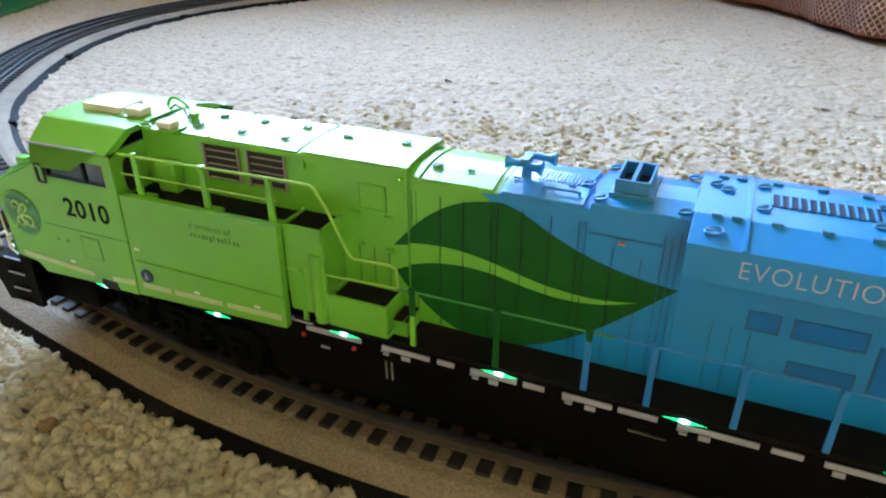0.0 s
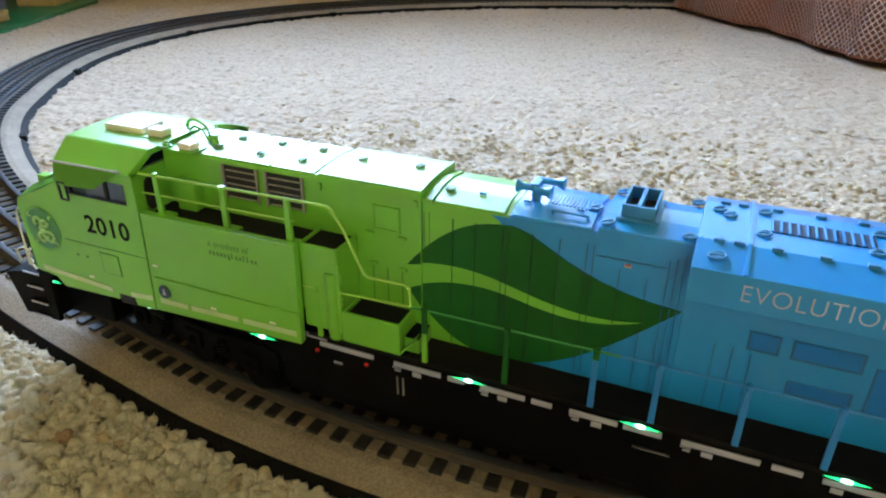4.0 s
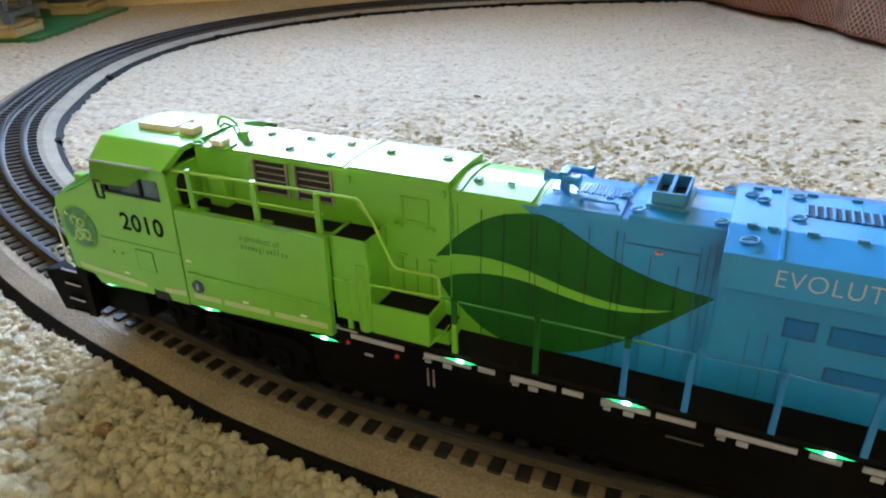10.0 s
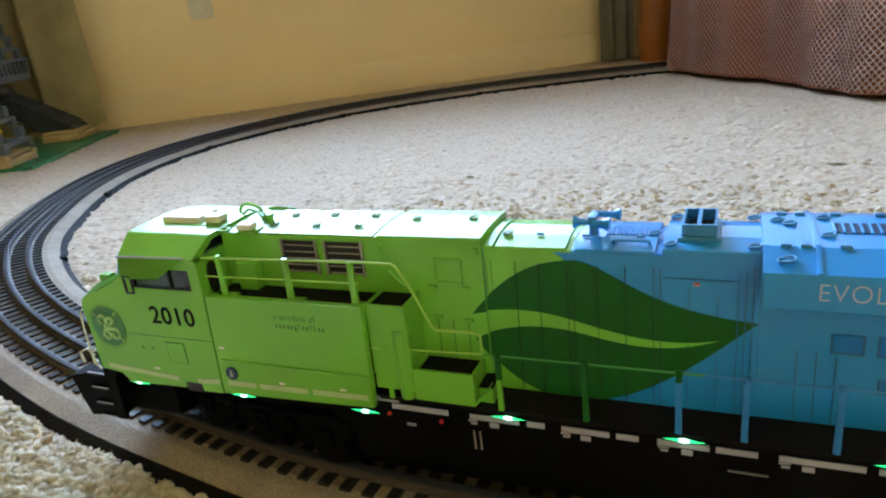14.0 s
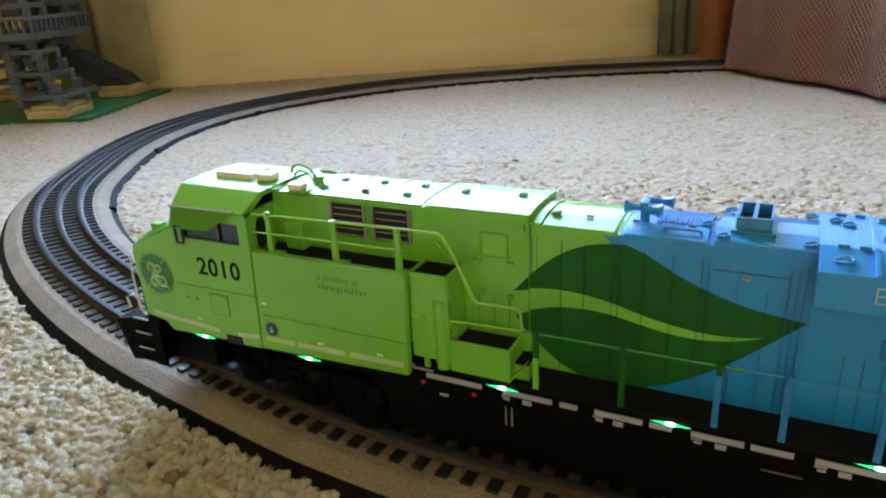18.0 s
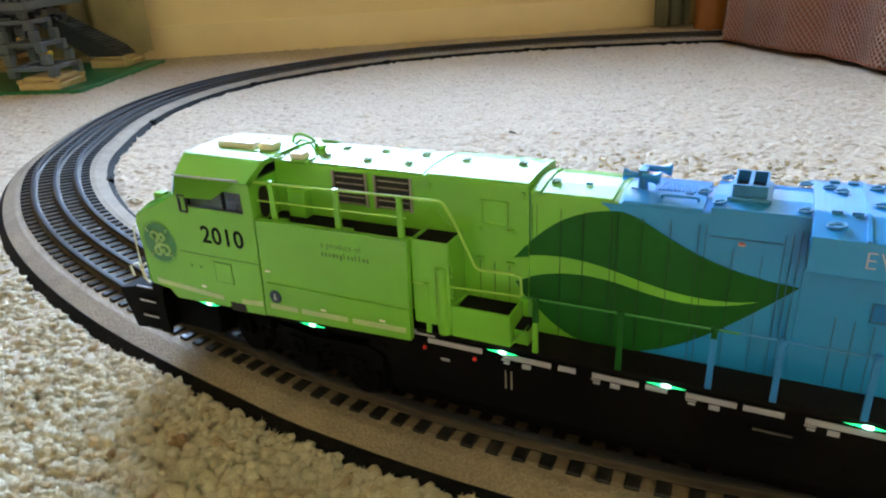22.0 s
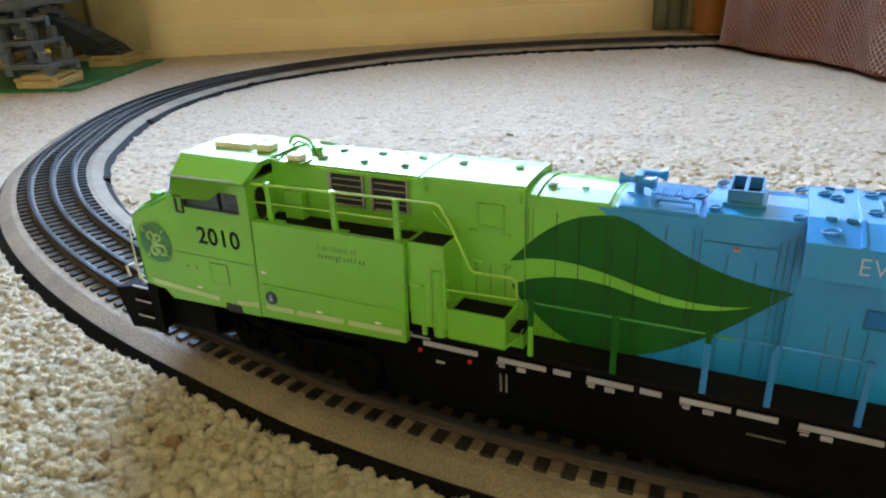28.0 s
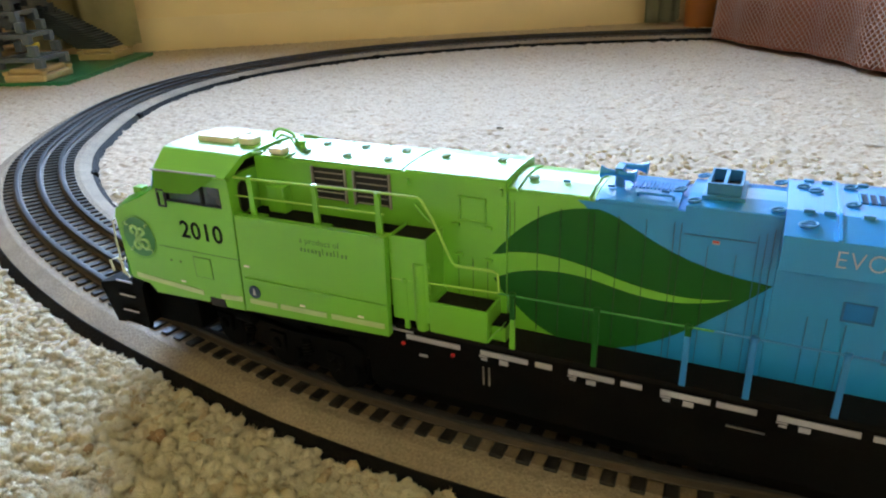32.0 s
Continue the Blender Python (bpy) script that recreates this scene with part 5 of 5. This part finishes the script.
def tbox(bm, a0, a1, b0, b1, z0, z1, bevel=0.0):
    b = box(a0, a1, b0, b1, z0, z1, bevel, 1)
    for v in b.verts:
        p = TC + TA * v.co.x + TB * v.co.y
        v.co = Vector((p.x, p.y, v.co.z))
    return add(bm, b)


TG = FLOOR + 0.02
part("baseplate", tbox(bmesh.new(), -0.02, 3.6, -0.02, 2.9, TG - 0.05, TG + 0.05, 0.01), BASEG, tower, "flat green base")
CA, CB = 1.72, 1.40
for sa in (-1, 1):
    for sb in (-1, 1):
        fa, fb = CA + sa * 1.03, CB + sb * 1.03
        foot = part("foot", tbox(tbox(bmesh.new(), fa - 0.40, fa + 0.26, fb - 0.40, fb + 0.36, TG + 0.05, TG + 0.16, 0.02), fa - 0.33, fa + 0.20, fb - 0.33, fb + 0.30, TG + 0.16, TG + 0.24, 0.02), BRICKT, tower, "tan brick foot")
        for da in (-0.36, 0.23):
            for db in (-0.36, 0.33):
                b = lathe([(0, 0), (0.05, 0), (0.05, 0.05), (0, 0.05)], (0, 0, 0), n=8)
                p = TC + TA * (fa + da) + TB * (fb + db)
                for v in b.verts:
                    v.co += Vector((p.x, p.y, TG + 0.16))
                part("stud", b, BRICKT, foot)
        # One leg takes the darker bricks: its shade is in the colour.
        mat = BRICKG if (sa, sb) != (-1, 1) else BRICKSHADE
        for k in range(6):
            off, w, z = 1.03 - 0.14 * k, 0.32 - 0.020 * k, TG + 0.24 + 0.155 * k
            a, b = CA + sa * off, CB + sb * off
            if mat is BRICKSHADE:
                for h in range(4):
                    o2, w2 = off - 0.035 * h, w - 0.005 * h
                    a2, b2 = CA + sa * o2, CB + sb * o2
                    part("leg_tier", tbox(bmesh.new(), a2 - w2, a2 + w2, b2 - w2, b2 + w2, z + 0.039 * h, z + 0.039 * h + 0.033, 0.010), mat, tower)
                continue
            for da in (-1, 1):
                for db in (-1, 1):
                    part("leg_brick", tbox(bmesh.new(), a + da * w - 0.06, a + da * w + 0.06, b + db * w - 0.06, b + db * w + 0.06, z, z + 0.155, 0.006), mat, tower)
            if k % 2 == 0 or k == 5:
                for d in (-1, 1):
                    part("cross_brick", tbox(bmesh.new(), a - w, a + w, b + d * w - 0.05, b + d * w + 0.05, z + 0.095, z + 0.155, 0.004), mat, tower)
                    part("cross_brick", tbox(bmesh.new(), a + d * w - 0.05, a + d * w + 0.05, b - w, b + w, z + 0.095, z + 0.155, 0.004), mat, tower)
Z1 = TG + 0.24 + 0.155 * 6
for k in range(9):
    for s in (-1, 1):
        bm = bmesh.new()
        t = (k - 4) / 4
        h = Z1 - 0.05 - 0.45 * t * t
        part("arch_brick", tbox(bm, CA + 0.70 * t - 0.09, CA + 0.70 * t + 0.09, CB + s * 0.64 - 0.05, CB + s * 0.64 + 0.05, h - 0.08, h + 0.05, 0.006), BRICKSHADE, tower)
        part("arch_brick", tbox(bmesh.new(), CA + s * 0.64 - 0.05, CA + s * 0.64 + 0.05, CB + 0.70 * t - 0.09, CB + 0.70 * t + 0.09, h - 0.08, h + 0.05, 0.006), BRICKSHADE, tower)
deck = part("platform", tbox(tbox(bmesh.new(), CA - 0.80, CA + 0.80, CB - 0.80, CB + 0.80, Z1, Z1 + 0.12, 0.01), CA - 0.85, CA + 0.85, CB - 0.85, CB + 0.85, Z1 + 0.30, Z1 + 0.36, 0.01), BRICKG, tower, "square grey platform with a fence")
for k in range(14):
    t = 0.8 * (-1 + 2 * k / 13)
    for s in (-1, 1):
        part("fence_post", tbox(bmesh.new(), CA + t - 0.02, CA + t + 0.02, CB + 0.8 * s - 0.02, CB + 0.8 * s + 0.02, Z1 + 0.12, Z1 + 0.30), BRICKG, deck)
        if 0 < k < 13:
            part("fence_post", tbox(bmesh.new(), CA + 0.8 * s - 0.02, CA + 0.8 * s + 0.02, CB + t - 0.02, CB + t + 0.02, Z1 + 0.12, Z1 + 0.30), BRICKG, deck)
for sa in (-1, 1):
    for sb in (-1, 1):
        bm = bmesh.new()
        for k in range(14):
            off, w, z = 0.52 - 0.038 * k, 0.21 - 0.009 * k, Z1 + 0.36 + 0.19 * k
            a, b = CA + sa * off, CB + sb * off
            for da in (-1, 1):
                for db in (-1, 1):
                    tbox(bm, a + da * w - 0.04, a + da * w + 0.04, b + db * w - 0.04, b + db * w + 0.04, z, z + 0.19)
            for d in (-1, 1):
                tbox(bm, a - w, a + w, b + d * w - 0.035, b + d * w + 0.035, z + 0.12, z + 0.19)
                tbox(bm, a + d * w - 0.035, a + d * w + 0.035, b - w, b + w, z + 0.12, z + 0.19)
        part("upper_leg", bm, BRICKG, tower)
part("spire", tbox(bmesh.new(), CA - 0.16, CA + 0.16, CB - 0.16, CB + 0.16, Z1 + 0.36, Z1 + 5.5, 0.02), BRICKG, tower)
part("yellow_brick", tbox(bmesh.new(), 0.60, 0.70, 0.42, 0.52, TG + 0.50, TG + 0.57, 0.01), YELLOW, tower, "small yellow brick in the leg")

# ---------------------------------------------------------------- carpet tufts
def ico(level):
    b = bmesh.new()
    bmesh.ops.create_icosphere(b, subdivisions=level, radius=1)
    v = np.array([p.co[:] for p in b.verts])
    f = np.array([[p.index for p in q.verts] for q in b.faces])
    b.free()
    return v, f


rng = np.random.default_rng(7)
EYE0 = np.array([0.72, -1.85])
FINE, _ = loop_points(0.05)


def track_gap(p):
    """Distance of each place from the centre line of the track."""
    return np.array([np.hypot(*(FINE - q).T).min() for q in p])


def field(d0, d1, gap):
    """Jittered grid of tuft places between two distances from the place where the viewer stands."""
    n = np.arange(-d1, d1, gap)
    gx, gy = np.meshgrid(n, n)
    p = np.c_[gx.ravel(), gy.ravel()] + rng.uniform(-0.5, 0.5, (gx.size, 2)) * gap * 0.9
    d = np.hypot(*p.T)
    yaw = np.degrees(np.arctan2(-p[:, 0], p[:, 1]))
    p = p[(d >= d0) & (d < d1) & (yaw > -15) & (yaw < 80)]
    p = p + EYE0
    away = np.full(len(p), 9.0)
    for k in range(0, len(FINE), 40):
        seg = FINE[max(k - 1, 0):k + 41]
        mid = seg.mean(0)
        near = np.hypot(*(p - mid).T) < 2.6
        if near.any():
            away[near] = np.minimum(away[near], np.hypot(p[near, None, 0] - seg[None, :, 0], p[near, None, 1] - seg[None, :, 1]).min(1))
    back = (p - np.array(WALL_O[:2])) @ np.array(WY[:2])
    rel = p - np.array(TC[:2])
    ta, tb = rel @ np.array(TA[:2]), rel @ np.array(TB[:2])
    base = (ta > 0.02) & (tb > 0.02) & (tb < 2.85) & (ta < 3.5)
    return p[(away > W + 0.063) & (back < -0.1) & ~base]


def tufts(name, places, level, size, tall, rise, fibres=0):
    """Soft lumpy tufts at the given places."""
    v, f = ico(level)
    n, m = len(places), len(v)
    r = size * rng.uniform(0.65, 1.3, (n, 1, 1))
    axes = rng.normal(0, 1.9, (n, 3, 3)) * np.array([0.8, 1.2, 1.9])
    lump = 1 + 0.12 * np.sin(np.einsum("mk,nka->nma", v, axes) + rng.uniform(0, 6.28, (n, 1, 3))).sum(2)[:, :, None]
    knobs = rng.normal(0, 5.0, (n, 3, 2))
    lump = lump + 0.09 * np.sin(np.einsum("mk,nka->nma", v, knobs) + rng.uniform(0, 6.28, (n, 1, 2))).sum(2)[:, :, None]
    shape = v[None] * lump * np.concatenate([rng.uniform(0.85, 1.3, (n, 1, 2)), rng.uniform(0.8, 1.2, (n, 1, 1)) * tall], 2) * r
    lean = rng.normal(0, 0.3, (n, 2))
    shape[:, :, 0] += shape[:, :, 2] * lean[:, :1]
    shape[:, :, 1] += shape[:, :, 2] * lean[:, 1:]
    swell = 0.006 * (np.sin(places[:, 0] * 9 + 2 * np.sin(places[:, 1] * 5)) + np.sin(places[:, 1] * 11 + 2 * np.sin(places[:, 0] * 6)))
    z = rise + swell + rng.normal(0, 0.36 * size, n)
    co = shape + np.concatenate([places, z[:, None]], 1)[:, None, :]
    faces = (f[None] + (np.arange(n) * m)[:, None, None]).reshape(-1, 3)
    co = co.reshape(-1, 3)
    if fibres:
        out = rng.normal(0, 1, (n, fibres, 3))
        out[:, :, 2] = np.abs(out[:, :, 2]) + 0.3
        out /= np.linalg.norm(out, axis=2)[:, :, None]
        side = np.cross(out, rng.normal(0, 1, (n, fibres, 3)))
        side /= np.linalg.norm(side, axis=2)[:, :, None]
        foot = np.concatenate([places, z[:, None]], 1)[:, None, :] + out * r * 0.75
        tip = foot + (out + 0.7 * side * rng.uniform(-1, 1, (n, fibres, 1))) * size * rng.uniform(0.35, 0.95, (n, fibres, 1))
        hair = np.stack([foot - side * 0.0032, foot + side * 0.0032, tip], 2).reshape(-1, 3)
        faces = np.vstack([faces, len(co) + np.arange(len(hair)).reshape(-1, 3)])
        co = np.vstack([co, hair])
    co = co * U
    me = bpy.data.meshes.new(name)
    me.from_pydata(co, [], faces)
    me.polygons.foreach_set("use_smooth", np.ones(len(me.polygons), bool))
    me.materials.append(TUFT)
    ob = new(name, me)
    return tagged(ob, "curly cream and tan carpet tufts", "carpet pile", kind="stuff")


curls = field(0.0, 3.45, 0.046)
curls = np.repeat(curls, 4, 0) + rng.normal(0, 0.0135, (4 * len(curls), 2))
tufts("carpet_pile", curls, 2, 0.0245, 1.0, 0.008, 16)
middle = field(3.45, 4.7, 0.044)
middle = np.repeat(middle, 3, 0) + rng.normal(0, 0.0135, (3 * len(middle), 2))
tufts("carpet_pile", middle, 1, 0.0215, 0.9, 0.006)
mixed = field(4.7, 6.4, 0.037)
mixed = mixed[rng.uniform(0, 1, len(mixed)) < 1.0 - (np.hypot(*(mixed - EYE0).T) - 4.7) / 1.8]
tufts("carpet_pile", mixed, 1, 0.022, 0.75, 0.004)
near_fringe = field(0.0, 3.5, 0.030)
near_fringe = near_fringe[track_gap(near_fringe) < W + 0.115]
near_fringe = np.repeat(near_fringe, 3, 0) + rng.normal(0, 0.010, (3 * len(near_fringe), 2))
tufts("carpet_pile", near_fringe, 2, 0.0185, 1.1, 0.012, 16)
def far_pile(d0, d1, step, soften, deep):
    """The pile far off: one sheet of shallow lumps."""
    n = np.arange(-d1, d1, step)
    gx, gy = np.meshgrid(n, n)
    h = rng.normal(0, 1, gx.shape)
    for _ in range(soften):
        h = 0.5 * h + 0.125 * (np.roll(h, 1, 0) + np.roll(h, -1, 0) + np.roll(h, 1, 1) + np.roll(h, -1, 1))
    h *= deep / h.std()
    p = np.c_[gx.ravel(), gy.ravel()] + rng.uniform(-0.4, 0.4, (gx.size, 2)) * step
    d = np.hypot(*p.T)
    yaw = np.degrees(np.arctan2(-p[:, 0], p[:, 1]))
    p = p + EYE0
    back = (p - np.array(WALL_O[:2])) @ np.array(WY[:2])
    rel = p - np.array(TC[:2])
    ta, tb = rel @ np.array(TA[:2]), rel @ np.array(TB[:2])
    base = (ta > 0.02) & (tb > 0.02) & (tb < 2.85) & (ta < 3.5)
    away = np.full(len(p), 9.0)
    for k in range(0, len(FINE), 40):
        seg = FINE[max(k - 1, 0):k + 41]
        near = np.hypot(*(p - seg.mean(0)).T) < 2.0
        if near.any():
            away[near] = np.minimum(away[near], np.hypot(p[near, None, 0] - seg[None, ::4, 0], p[near, None, 1] - seg[None, ::4, 1]).min(1))
    keep = ((d >= d0) & (d < d1) & (yaw > -15) & (yaw < 80) & (back < 0.03) & ~base & (away > W - 0.03)).reshape(gx.shape)
    index = np.full(gx.size, -1)
    rows, cols = gx.shape
    cell = keep[:-1, :-1] & keep[1:, :-1] & keep[:-1, 1:] & keep[1:, 1:]
    r, c = np.nonzero(cell)
    quads = np.c_[r * cols + c, r * cols + c + 1, (r + 1) * cols + c + 1, (r + 1) * cols + c]
    used = np.unique(quads)
    index[used] = np.arange(len(used))
    co = np.c_[p[used], h.ravel()[used] + 0.012] * U
    me = bpy.data.meshes.new("carpet_pile")
    me.from_pydata(co, [], index[quads])
    me.polygons.foreach_set("use_smooth", np.ones(len(me.polygons), bool))
    me.materials.append(CARPET)
    return tagged(new("carpet_pile", me), "soft cream carpet pile with tan flecks", "carpet pile", kind="stuff")


far_pile(3.3, 7.25, 0.020, 2, 0.0068)
far_pile(6.95, 17.5, 0.030, 1, 0.0075)


# ---------------------------------------------------------------- what moves
def phase(t):
    """Step of the running lights, four to a round, ten a second, with three slow steps on the way."""
    return (round(10 * t) - (t > 3.5) - (t > 9.5) - (t > 16.5)) % 4


def motions():
    o = BASE[loco.name]
    ticks = [k / 10 for k in range(0, 250)]

    def rows_for(place):
        rows = []
        for t in ticks:
            m = Matrix.Translation(at(*place(phase(t))) - o)
            rows += [(t, m), (t + 0.066, m)]
        x, y, z = place(0)
        put_away = Matrix.Translation(at(x, 0.20, -0.268) - o)
        return rows + [(25.0, put_away), (32.0, put_away)]

    for ob, n in REAR_LIGHTS:
        walk(ob, rows_for(lambda k: (-0.253 + 0.137 * k + 0.546 * n, -0.008, -0.228 + 0.004 * n)))
    for ob, n in FRONT_LIGHTS:
        walk(ob, rows_for(lambda k: (-0.773 - 0.134 * k - 0.535 * n, -0.024 if n > -1 or k > 1 else 0.09, -0.276 - 0.008 * n)))


motions()
